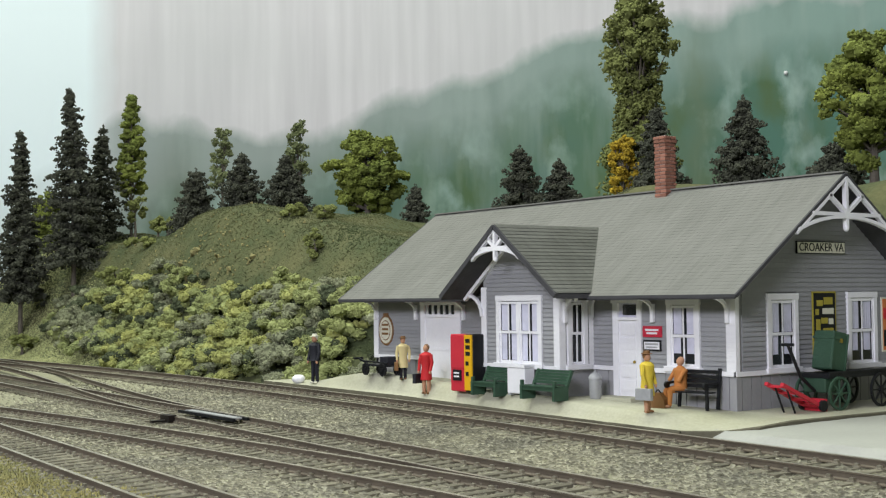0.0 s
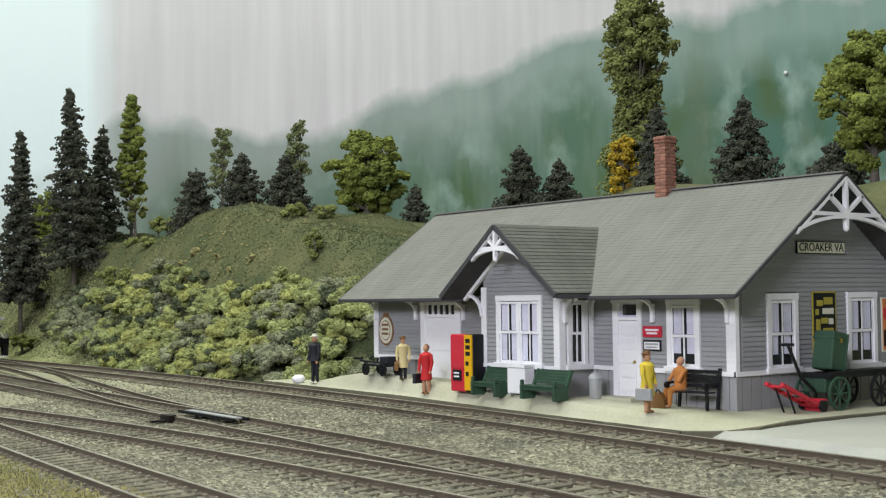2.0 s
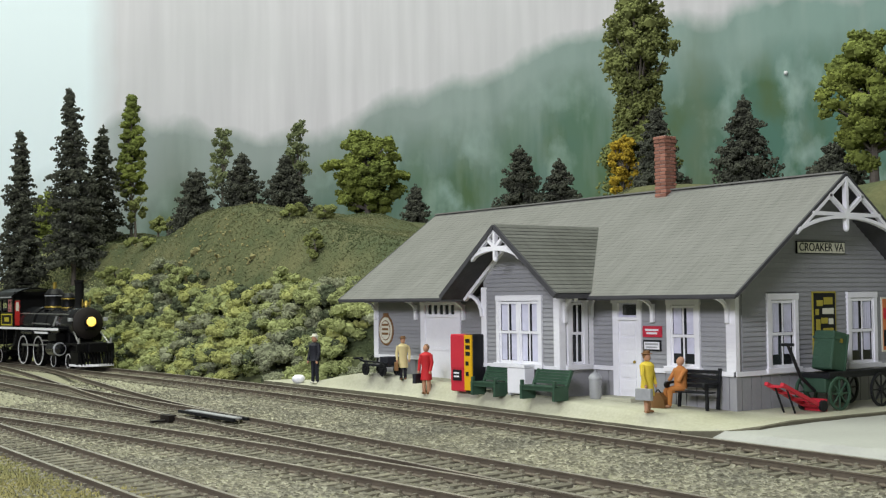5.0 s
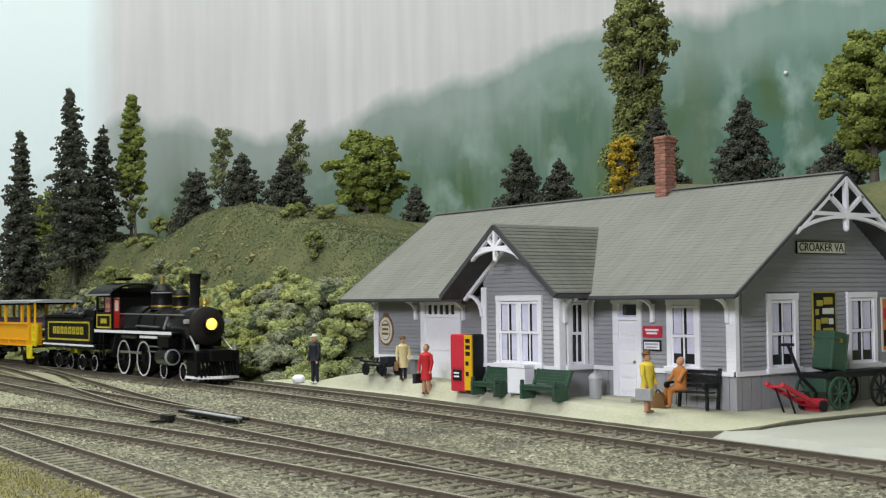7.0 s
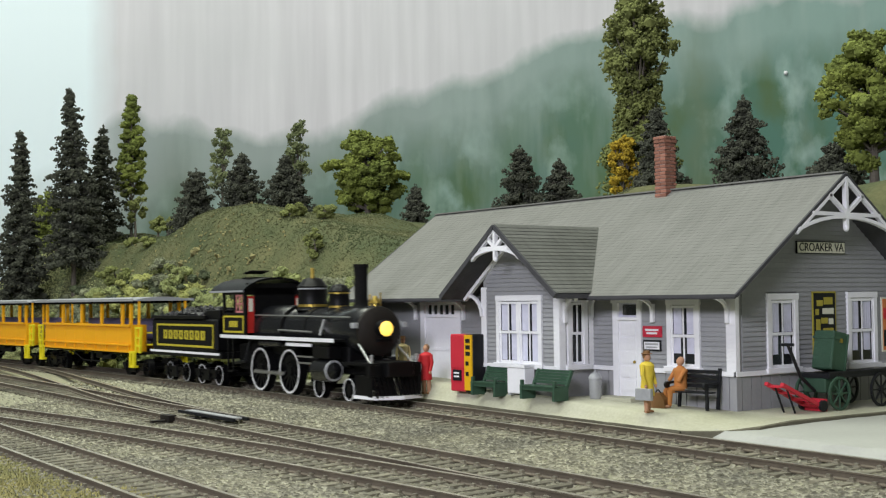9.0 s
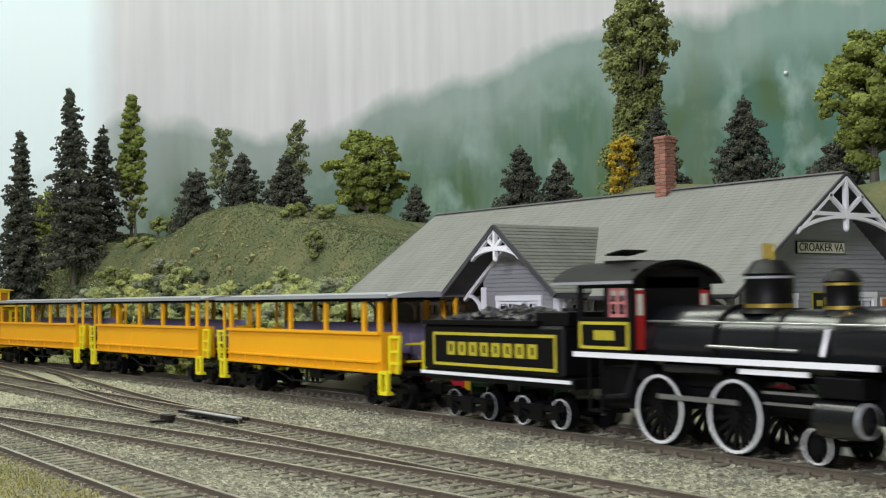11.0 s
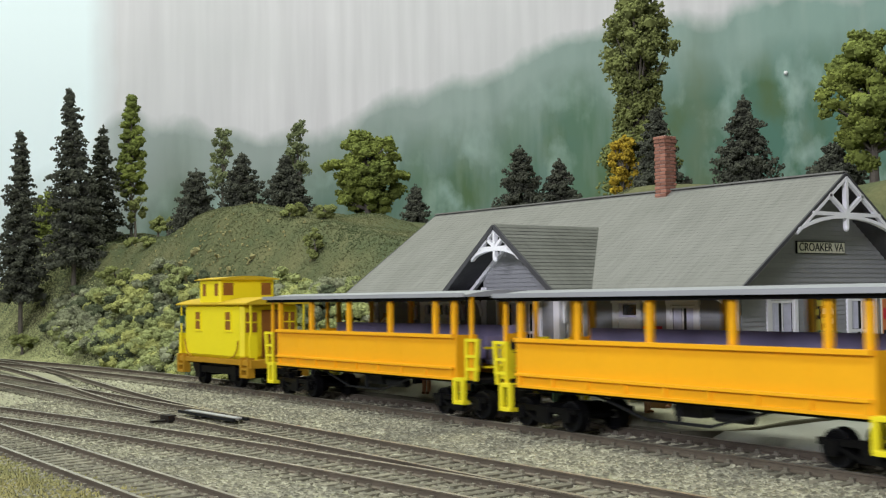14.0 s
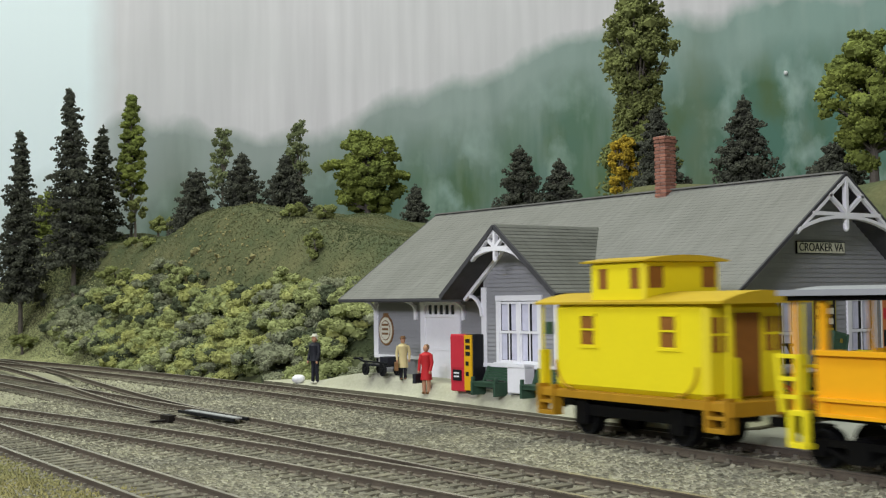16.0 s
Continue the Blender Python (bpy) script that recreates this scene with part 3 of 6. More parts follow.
def siding():
    clap_rows("x", 0, -1, -L + 0.25, -0.25, [WIN_F, DOOR, FDOOR, (BX0, BX1, 0, 9)])
    clap_rows("y", 0, 1, 0.25, W - 0.25, GW, z1=6.6, gable=lambda z, a, b: (max(a, (z - ZE) / SLOPE - OE + 0.1), min(b, W + OE - (z - ZE) / SLOPE - 0.1)))
    clap_rows("x", BY, -1, BX0 + 0.2, BX1 - 0.2, [(-9.3, -6.9, 1.0, 3.45)], z1=4.9, gable=lambda z, a, b: (max(a, -8.1 - (5.68 - z) / 0.756), min(b, -8.1 + (5.68 - z) / 0.756)))
    clap_rows("y", BX1, 1, BY + 0.2, -0.05, [(-1.18, -0.3, 1.05, 3.4)], z1=3.7)
    part("corner_post", Geo().box(-0.2, 0.045, -0.045, 0.2, -0.5, 1.0), "wains", station)
    # grooved boards of the base
    for x in spread(-18.9, -0.65, 0.42):
        if FDOOR[0] - 0.1 < x < FDOOR[1] or DOOR[0] - 0.1 < x < DOOR[1] or BX0 - 0.1 < x < BX1:
            continue
        part("base_board", Geo().box(x, x + 0.39, -0.03, 0.0, -0.5, 1.0), "wains", station)
    for y in spread(0.22, W - 0.7, 0.42):
        part("base_board", Geo().box(0.0, 0.03, y, y + 0.39, -0.5, 1.0), "wains", station)


def trim():
    def bit(name, *boxes):
        g = Geo()
        for b in boxes:
            g.box(*b)
        return part(name, g, "white", station, "white painted trim")
    for a, b in ((-L, FDOOR[0]), (FDOOR[1], BX0), (BX1, DOOR[0]), (DOOR[1], 0.08)):
        bit("sill_band", (a, b, -0.1, 0.0, 1.0, 1.14))
    bit("sill_band", (0.0, 0.1, -0.1, W + 0.1, 1.0, 1.14))
    bit("sill_band", (BX0 - 0.05, BX1 + 0.08, BY - 0.09, BY, 1.0, 1.14))
    bit("sill_band", (BX1, BX1 + 0.09, BY, -0.1, 1.0, 1.14))
    bit("corner_board", (-0.3, 0.07, -0.07, 0.0, 1.1, 3.75), (0.0, 0.07, 0.0, 0.1, 1.1, 3.9))
    bit("corner_board", (-L - 0.06, -L + 0.26, -0.07, 0.0, 1.1, 3.75))
    bit("corner_board", (0.0, 0.07, W - 0.3, W + 0.07, 1.1, 3.9))
    for x in (BX0 - 0.06, BX1 - 0.22):
        bit("corner_board", (x, x + 0.28, BY - 0.07, BY, 1.1, 3.75))
    bit("corner_board", (BX1, BX1 + 0.07, BY - 0.05, BY + 0.2, 1.1, 3.7))
    bit("corner_board", (BX1, BX1 + 0.07, -0.22, -0.02, 1.1, 3.7))

    def bracket(x, y, z, reach, drop, turn=0):
        """A wall leg and a thin curved brace that springs from it to the eave."""
        g = Geo()
        g.box(-0.065, 0.065, -0.11, 0.0, -drop, -drop * 0.3)
        curve = lambda w: (0, -0.08 - (reach - 0.1) * (1 - math.cos(w)), -drop * 0.55 + drop * 0.5 * math.sin(w))
        for i in range(7):
            g.beam(curve(math.pi / 2 * i / 7), curve(math.pi / 2 * (i + 1) / 7), 0.1, 0.09, up=(1, 0, 0))
        ob = part("bracket", g, "white", station, "white curved eave bracket")
        ob.matrix_basis = at(x, y, z, turn)
    for x in (-19.15, -16.25, -13.1, -3.25, -0.2):
        bracket(x, -0.05, 3.38, 0.85, 0.82)
    bracket(BX1 + 0.05, -1.3, 3.5, 0.85, 0.95, 90)
    bracket(BX1 + 0.05, -0.15, 3.5, 0.6, 0.8, 90)
    # the bay's raking frieze, carried past its corners to the eaves on curved braces
    for sg in (-1, 1):
        under = lambda d: (-8.1 + sg * d, BY - 0.1, 5.56 - 0.759 * d)
        part("frieze", Geo().beam(under(0.05), under(2.95), 0.12, 0.13, up=(0, 1, 0)), "white", station, "white raking frieze board")
    bend = [(BX0 + 0.02 - 0.75 * (1 - math.cos(w)), BY - 0.1, 2.75 + 0.72 * math.sin(w)) for w in (0, 0.3, 0.6, 0.9, 1.2, 1.5)]
    g = Geo()
    for p, q in zip(bend, bend[1:]):
        g.beam(p, q, 0.1, 0.11, up=(0, 1, 0))
    part("bracket", g, "white", station, "white curved eave bracket")


def window(name, axis, fixed, out, a, b, z0, z1, cols=1, curtain=True, label="white sash window with pale curtains", hem=0.5):
    """A double-hung window: casing, sill, two sashes a column, panes and curtains behind them."""
    w = new(name)
    w.parent = station
    tagged(w, label)

    def bx(p, q, d0, d1, lo, hi):
        s = sorted((fixed + out * d0, fixed + out * d1))
        return (p, q, *s, lo, hi) if axis == "x" else (*s, p, q, lo, hi)
    f = 0.17
    g = Geo()
    for r in (bx(a, a + f, 0, 0.1, z0, z1), bx(b - f, b, 0, 0.1, z0, z1), bx(a - 0.015, b + 0.015, 0, 0.115, z1 - 0.18, z1 + 0.01)):
        g.box(*r)
    part("frame", g, "white", w)
    part("sill", Geo().box(*bx(a - 0.08, b + 0.08, 0, 0.17, z0 - 0.06, z0 + 0.1)), "white", w)
    cw = (b - a - 2 * f) / cols
    zm = (z0 + z1) / 2 - 0.05
    for i in range(cols):
        p, q = a + f + i * cw + (0.06 if i else 0), a + f + (i + 1) * cw - (0.06 if i < cols - 1 else 0)
        if i:
            part("mullion", Geo().box(*bx(p - 0.12, p, 0, 0.095, z0 + 0.1, z1 - 0.2)), "white", w)
        part("pane", Geo().box(*bx(p, q, 0.003, 0.012, z0 + 0.1, z1 - 0.2)), "glass_dark", w)
        if curtain:
            d = q - p
            for u0, u1 in ((p + 0.06 * d, p + 0.40 * d), (p + 0.60 * d, p + 0.94 * d)):
                for lo, hi, keep in ((zm + 0.06, z1 - 0.26, 1.0), (z0 + hem, zm, 0.85)):
                    line = [(u0 + (u1 - u0) * keep * k / 8, 0.016 + 0.010 * (k % 2)) for k in range(9)]
                    ring = line + [(line[-1][0], 0.0125), (line[0][0], 0.0125)]
                    out2 = [(u, fixed + out * v) if axis == "x" else (fixed + out * v, u) for u, v in ring]
                    part("curtain", Geo().prism(out2, lo, hi, "z"), "curtain", w)
        for lo, hi, o in ((z0 + 0.1, zm + 0.04, 0.03), (zm - 0.04, z1 - 0.2, 0.055)):
            s = Geo()
            for r in (bx(p, p + 0.075, o, o + 0.02, lo, hi), bx(q - 0.075, q, o, o + 0.02, lo, hi), bx(p + 0.075, q - 0.075, o, o + 0.018, lo, lo + 0.09), bx(p + 0.075, q - 0.075, o, o + 0.018, hi - 0.08, hi), bx((p + q) / 2 - 0.03, (p + q) / 2 + 0.03, o, o + 0.016, lo + 0.09, hi - 0.08)):
                s.box(*r)
            part("sash", s, "white", w)


def doors():
    d = new("door")
    d.parent = station
    tagged(d, "white panelled passenger door with small dark window")
    a, b = DOOR[0], DOOR[1]
    g = Geo()
    for r in ((a, a + 0.24, -0.1, 0, 0.15, 3.34), (b - 0.2, b, -0.1, 0, 0.15, 3.34), (a - 0.05, b + 0.05, -0.13, 0, 3.16, 3.36), (a + 0.24, b - 0.2, -0.1, 0, 2.62, 2.72)):
        g.box(*r)
    part("frame", g, "white", d)
    g = Geo().box(a + 0.24, b - 0.2, -0.03, 0, 0.2, 2.62)
    for z in (0.35, 0.8, 1.25, 1.7, 2.15):
        g.box(a + 0.33, b - 0.29, -0.055, -0.03, z, z + 0.36)
    part("leaf", g, "white", d)
    part("pane", Geo().box(a + 0.24, b - 0.2, -0.02, 0, 2.72, 3.16), "curtain", d)
    part("pane", Geo().box(a + 0.42, b - 0.24, -0.035, -0.02, 2.78, 3.12), "glass_dark", d, "small dark transom pane")
    part("handle", Geo().ball((b - 0.32, -0.09, 1.3), 0.05, 0.05, 0.05), "brass", d)
    e = new("freight_door")
    e.parent = station
    tagged(e, "wide white freight door with slatted transom above")
    a, b = FDOOR[0], FDOOR[1]
    g = Geo()
    for r in ((a, a + 0.3, -0.1, 0, 0.2, 3.3), (b - 0.25, b, -0.1, 0, 0.2, 3.3), (a, b, -0.13, 0, 3.14, 3.34), (a + 0.3, b - 0.25, -0.1, 0, 2.66, 2.78)):
        g.box(*r)
    part("frame", g, "white", e)
    part("leaf", Geo().box(a + 0.3, b - 0.25, -0.05, 0, 0.2, 2.66).box(a + 0.3, b - 0.25, -0.07, -0.05, 1.4, 1.5), "white", e)
    part("pane", Geo().box(a + 0.3, b - 0.25, -0.02, 0, 2.78, 3.14), "glass_dark", e)
    for i in range(6):
        x = a + 0.36 + i * 0.37
        part("slat", Geo().box(x, x + 0.13, -0.06, -0.02, 2.78, 3.14), "white", e)


def shingles(origin, along, down, wide, deep, clip=None, course=0.17, material="roof", lap=0.004):
    """Lapped shingle courses down a slope, each a thin strip with a thick lower edge."""
    o, a, d = Vector(origin), Vector(along).normalized(), Vector(down).normalized()
    n = a.cross(d)
    if n.z < 0:
        n = -n
    s = 0.0
    rng = random.Random(4)
    while s < deep - 0.01:
        e = min(deep, s + course)
        lo, hi = clip(s) if clip else (0.0, wide)
        lo2, hi2 = clip(e) if clip else (0.0, wide)
        h = lap + 0.004 + rng.uniform(-0.001, 0.001)
        g = Geo()
        k = 24
        top = [o + a * (lo + (hi - lo) * i / k) + d * s + n * 0.004 for i in range(k + 1)]
        bot = [o + a * (lo2 + (hi2 - lo2) * i / k) + d * e + n * (h + rng.uniform(-0.002, 0.002)) for i in range(k + 1)]
        low = [q - n * lap for q in bot]
        m = k + 1
        g.add(top + bot + low, [(i, i + 1, m + i + 1, m + i) for i in range(k)] + [(m + i, m + i + 1, 2 * m + i + 1, 2 * m + i) for i in range(k)])
        part("shingle_course", g, material, station)
        s = e


def roofs():
    hyp = math.hypot(W / 2 + OE, ZR - ZE)
    x0, x1 = -L - OG, OG
    slab = Geo()
    for sg, ye in ((1, -OE), (-1, W + OE)):
        y = [(ye, ZE), (W / 2, ZR), (W / 2, ZR - 0.16), (ye, ZE - 0.13)]
        slab.prism(y, x0 + 0.02, x1 - 0.02, "x")
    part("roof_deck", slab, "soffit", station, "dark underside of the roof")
    shingles((x0, W / 2, ZR), (1, 0, 0), (0, -(W / 2 + OE), ZE - ZR), x1 - x0, hyp)
    shingles((x0, W / 2, ZR), (1, 0, 0), (0, W / 2 + OE, ZE - ZR), x1 - x0, hyp)
    part("ridge_cap", Geo().beam((x0, W / 2, ZR + 0.03), (x1, W / 2, ZR + 0.03), 0.22, 0.05), "roof", station)
    # rake boards at the gables, eave boards
    for x in (x1, x0):
        g = Geo()
        for ye in (-OE, W + OE):
            g.beam((x, ye, ZE - 0.05), (x, W / 2, ZR - 0.05), 0.07, 0.10, up=(0, 0, 1))
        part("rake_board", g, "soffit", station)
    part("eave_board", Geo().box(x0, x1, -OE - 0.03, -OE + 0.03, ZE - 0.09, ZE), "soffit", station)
    # the cross gable over the bay
    c, half, rz, ez, yf = -8.1, 3.07, 5.80, 3.47, -2.5
    yr = (rz - ZE) / SLOPE - OE
    ye = (ez - ZE) / SLOPE - OE
    hy = math.hypot(half, rz - ez)
    for sg in (-1, 1):
        clip = lambda s: (0.0, (yr - yf) + (ye - yr) * s / hy + 0.1)
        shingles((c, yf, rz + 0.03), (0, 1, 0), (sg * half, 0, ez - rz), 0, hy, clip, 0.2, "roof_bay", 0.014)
        g = Geo()
        a = [Vector((c, yf, rz)), Vector((c, yr, rz)), Vector((c + sg * half, ye, ez)), Vector((c + sg * half, yf, ez))]
        g.add(a + [q - Vector((0, 0, 0.14)) for q in a], [(0, 1, 2, 3), (7, 6, 5, 4), (0, 3, 7, 4), (1, 0, 4, 5), (2, 1, 5, 6), (3, 2, 6, 7)])
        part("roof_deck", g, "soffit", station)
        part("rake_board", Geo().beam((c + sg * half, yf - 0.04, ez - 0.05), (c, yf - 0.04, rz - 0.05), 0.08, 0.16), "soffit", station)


def truss(fixed, axis, c, z, half, drop):
    """Gable ornament: king post, collar, arched brace and struts."""
    g = Geo()
    P = (lambda u, h: (c + u, fixed, h)) if axis == "x" else (lambda u, h: (fixed, c + u, h))
    out = (0, 1, 0) if axis == "x" else (1, 0, 0)
    sl = drop / half
    g.beam(P(0, z - 0.1), P(0, z - drop - 0.28), 0.11, 0.15, up=out)
    g.ball(P(0, z - drop - 0.3), 0.09, 0.09, 0.12)
    g.beam(P(-half * 0.94, z - drop * 0.92), P(half * 0.94, z - drop * 0.92), 0.11, 0.14, up=out)
    for s in (-1, 1):
        g.beam(P(s * 0.03, z - drop * 0.88), P(s * half * 0.47, z - drop * 0.45), 0.1, 0.13, up=out)
        g.beam(P(0, z - 0.06), P(s * half * 1.35, z - 0.06 - sl * half * 1.35), 0.1, 0.13, up=out)
        for i in range(6):
            a, b = i / 6, (i + 1) / 6
            f = lambda w: P(s * half * 1.32 * w, z - drop * 0.98 - (sl * half * 1.32 - drop * 0.98) * w ** 2.2)
            g.beam(f(a), f(b), 0.1, 0.16, up=out)
    return part("gable_truss", g, "white", station, "white fretwork gable truss")


def lettering(text, size, m, parent, material, name="lettering", wide=1.0):
    cu = bpy.data.curves.new(name, "FONT")
    cu.body, cu.size, cu.align_x, cu.align_y, cu.extrude = text, size * U, "CENTER", "CENTER", 0.01 * U
    ob = new("letters_tmp", cu)
    dg = bpy.context.evaluated_depsgraph_get()
    me = bpy.data.meshes.new_from_object(ob.evaluated_get(dg))
    bpy.data.objects.remove(ob)
    me.transform(Matrix.Diagonal((wide, 1, 1, 1)))
    me.materials.clear()
    me.materials.append(M[material])
    o = new(name, me)
    o.parent = parent
    o.matrix_basis = m
    return o


def sign_flat(name, label, axis, fixed, a, b, z0, z1, board, rim, bars):
    """A sign board on a wall, with a rim and rows of bars where its words are too small to read."""
    t = thing(name, label, "sign")
    out = -1 if axis == "x" else 1

    def bx(p, q, d0, d1, lo, hi):
        s = sorted((fixed + out * d0, fixed + out * d1))
        return (p, q, *s, lo, hi) if axis == "x" else (*s, p, q, lo, hi)
    part("board", Geo().box(*bx(a, b, 0.055, 0.09, z0, z1)), rim, t)
    r = 0.05
    part("face", Geo().box(*bx(a + r, b - r, 0.09, 0.10, z0 + r, z1 - r)), board, t)
    for u0, u1, v0, v1, m in bars:
        part("bar", Geo().box(*bx(a + (b - a) * u0, a + (b - a) * u1, 0.10, 0.108, z0 + (z1 - z0) * v0, z0 + (z1 - z0) * v1)), m, t)
    return t


def chimney():
    c = new("chimney")
    c.parent = station
    tagged(c, "square red brick chimney with corbelled top")
    x0, x1, y0, y1, z0, z1 = -6.66, -6.14, 3.55, 4.07, 6.6, 9.0
    part("core", Geo().box(x0 + 0.02, x1 - 0.02, y0 + 0.02, y1 - 0.02, z0, z1 - 0.02), "mortar", c)
    one = Geo().box(-0.125, 0.125, -0.04, 0.04, -0.05, 0.05).mesh("brick", "brick")
    z, k = z0 + 0.06, 0
    while z < z1:
        o = 0.04 if z > z1 - 0.3 else 0.0
        for (cx, cy, turn) in ((0, -1, 0), (1, 0, 90), (0, 1, 0), (-1, 0, 90)):
            for u in (-0.135, 0.135):
                u += 0.03 * (k % 2)
                b = new("brick", one)
                b.parent = c
                mx, my = (x0 + x1) / 2, (y0 + y1) / 2
                hx = 0.225 + o
                b.matrix_basis = at(mx + (cx * hx if cx else u), my + (cy * hx if cy else u), z, turn)
        z += 0.125
        k += 1


walls(), siding(), trim(), doors(), roofs(), chimney()
window("window", "x", 0, -1, *WIN_F)
window("window", "x", BY, -1, -9.3, -6.9, 1.08, 3.45, cols=2, hem=0.2, label="double white sash window of the bay")
window("window", "y", BX1, 1, -1.18, -0.3, 1.08, 3.4, curtain=False, label="dark side window of the bay")
for w in GW:
    window("window", "y", 0, 1, *w)
truss(OG - 0.02, "y", W / 2, ZR - 0.1, 1.75, 1.28)
truss(-2.47, "x", -8.1, 5.72, 0.95, 0.74)

ns = thing("name_sign", "cream station name board with dark lettering", "sign")
part("board", Geo().box(0.055, 0.10, 2.72, 5.06, 4.62, 5.0), "iron", ns)
part("face", Geo().box(0.10, 0.11, 2.75, 5.03, 4.645, 4.975), "cream", ns)
lettering("CROAKER VA", 0.36, pose(0.112 * U, 3.89 * U, 4.81 * U, 90, 0, 90), ns, "iron", wide=0.98)

sign_flat("red_sign", "red enamel sign with two white lines of lettering", "x", 0, -3.7, -2.88, 2.1, 2.44, "signred", "signred", [(0.15, 0.85, 0.56, 0.74, "white"), (0.22, 0.78, 0.26, 0.44, "white")])
sign_flat("white_sign", "small white notice board with dark frame", "x", 0, -3.69, -2.93, 1.67, 2.0, "white", "iron", [(0.14, 0.86, 0.56, 0.72, "zinc"), (0.2, 0.8, 0.28, 0.42, "zinc")])
sign_flat("poster", "tall black poster with mustard and cream blocks on the gable wall", "y", 0, 3.42, 4.55, 1.2, 3.46, "iron", "poster",
          [(0.12, 0.3, 0.06, 0.62, "poster"), (0.3, 0.42, 0.04, 0.3, "poster"), (0.16, 0.42, 0.8, 0.88, "poster"), (0.46, 0.84, 0.82, 0.92, "poster"), (0.4, 0.88, 0.69, 0.77, "cream"), (0.34, 0.62, 0.56, 0.64, "poster"), (0.66, 0.86, 0.55, 0.63, "cream"),
           (0.42, 0.86, 0.42, 0.5, "poster"), (0.46, 0.8, 0.3, 0.37, "cream"), (0.5, 0.86, 0.18, 0.25, "poster"), (0.5, 0.8, 0.07, 0.12, "poster"), (0.1, 0.24, 0.68, 0.76, "poster")])
sign_flat("orange_poster", "orange and cream poster beside the gable window", "y", 0, 6.88, 7.6, 1.5, 3.25, "orangepost", "cream", [(0.1, 0.9, 0.6, 0.8, "red"), (0.1, 0.9, 0.1, 0.4, "iron")])


def oval_sign():
    t = thing("oval_sign", "oval cream and brown shield sign on the station wall", "sign")
    for r, y, m, nm in ((1.0, 0.07, "brown", "rim"), (0.86, 0.085, "cream", "face"), (0.66, 0.095, "brown", "emblem"), (0.6, 0.105, "cream", "emblem")):
        pts = [(-18.45 + 0.54 * r * math.cos(2 * math.pi * i / 28), 2.12 + 0.62 * r * math.sin(2 * math.pi * i / 28)) for i in range(28)]
        part(nm, Geo().prism(pts, -y, -0.03, "y"), m, t)
    part("crown", Geo().box(-18.62, -18.28, -0.08, -0.03, 2.68, 2.82), "brown", t)
    for z in (2.3, 2.12, 1.94):
        part("bar", Geo().box(-18.68, -18.22, -0.112, -0.1, z, z + 0.09), "brown", t)


oval_sign()


# ---- trees and bushes ----
ICO_V = np.array([(1, 0, 0), (-1, 0, 0), (0, 1, 0), (0, -1, 0), (0, 0, 1), (0, 0, -1)], float)
ICO_F = np.array([(0, 2, 4), (2, 1, 4), (1, 3, 4), (3, 0, 4), (2, 0, 5), (1, 2, 5), (3, 1, 5), (0, 3, 5)])


def blob_shape():
    bm = bmesh.new()
    bmesh.ops.create_icosphere(bm, subdivisions=2, radius=1)
    bm.verts.index_update()
    v = np.array([q.co[:] for q in bm.verts])
    f = np.array([[q.index for q in face.verts] for face in bm.faces])
    bm.free()
    return v, f


BLOB_V, BLOB_F = blob_shape()


def crumbs(name, pos, size, material, rng, parent=None, jag=0.45, flat=0.72):
    """Foam: one mesh of many small jagged crumbs; a negative size makes a larger, lumpy puff for crumbs to sit on."""
    pos, size = np.asarray(pos, float), np.asarray(size, float)
    small = size > 0
    p, r = pos[small], size[small]
    n = len(p)
    turn = np.linalg.qr(rng.normal(size=(n, 3, 3)))[0]
    v = (np.einsum("kj,nji->nki", ICO_V, turn) * rng.uniform(1 - jag, 1 + jag, (n, 6, 1)) * r[:, None, None] + p[:, None]).reshape(-1, 3)
    f = (ICO_F[None] + (np.arange(n) * 6)[:, None, None]).reshape(-1, 3)
    p, r = pos[~small], -size[~small]
    if len(p):
        k = len(BLOB_V)
        wave = 1 + 0.16 * np.sin(np.einsum("kj,nj->nk", BLOB_V, rng.normal(size=(len(p), 3)) * 4) + rng.uniform(0, 6.3, (len(p), 1)))
        w = BLOB_V[None] * (wave + rng.normal(0, 0.07, (len(p), k)))[:, :, None] * r[:, None, None] * np.array([1, 1, flat]) + p[:, None]
        g = (BLOB_F[None] + (np.arange(len(p)) * k)[:, None, None]).reshape(-1, 3) + len(v)
        v, f = np.concatenate([v, w.reshape(-1, 3)]), np.concatenate([f, g])
    me = bpy.data.meshes.new(name)
    me.from_pydata((v * U).tolist(), [], f.tolist())
    me.materials.append(M[material])
    ob = new(name, me)
    if parent:
        ob.parent = parent
    return ob


def clump(rng, c, r, n, flat=1.0):
    d = rng.normal(size=(n, 3))
    d /= np.linalg.norm(d, axis=1)[:, None]
    return np.asarray(c) + d * (r * rng.uniform(0.55, 1.0, (n, 1))) * np.array([1, 1, flat])


def lump(rng, pos, size, c, r, n, flat=0.75, grain=0.1, puff=False):
    """One puff of foam: a dense core with crumbs all over it."""
    d = rng.normal(size=(n, 3))
    d[:, 2] += 0.35
    d /= np.linalg.norm(d, axis=1)[:, None]
    shell = np.asarray(c) + d * (r * rng.uniform(0.78, 1.05, (n, 1))) * np.array([1, 1, flat])
    pos.append(np.concatenate([[c], shell]))
    size.append(np.concatenate([[-r * 0.82] if puff else [r * 0.72 * min(1.0, flat + 0.2)], grain * rng.uniform(0.6, 1.35, n)]))


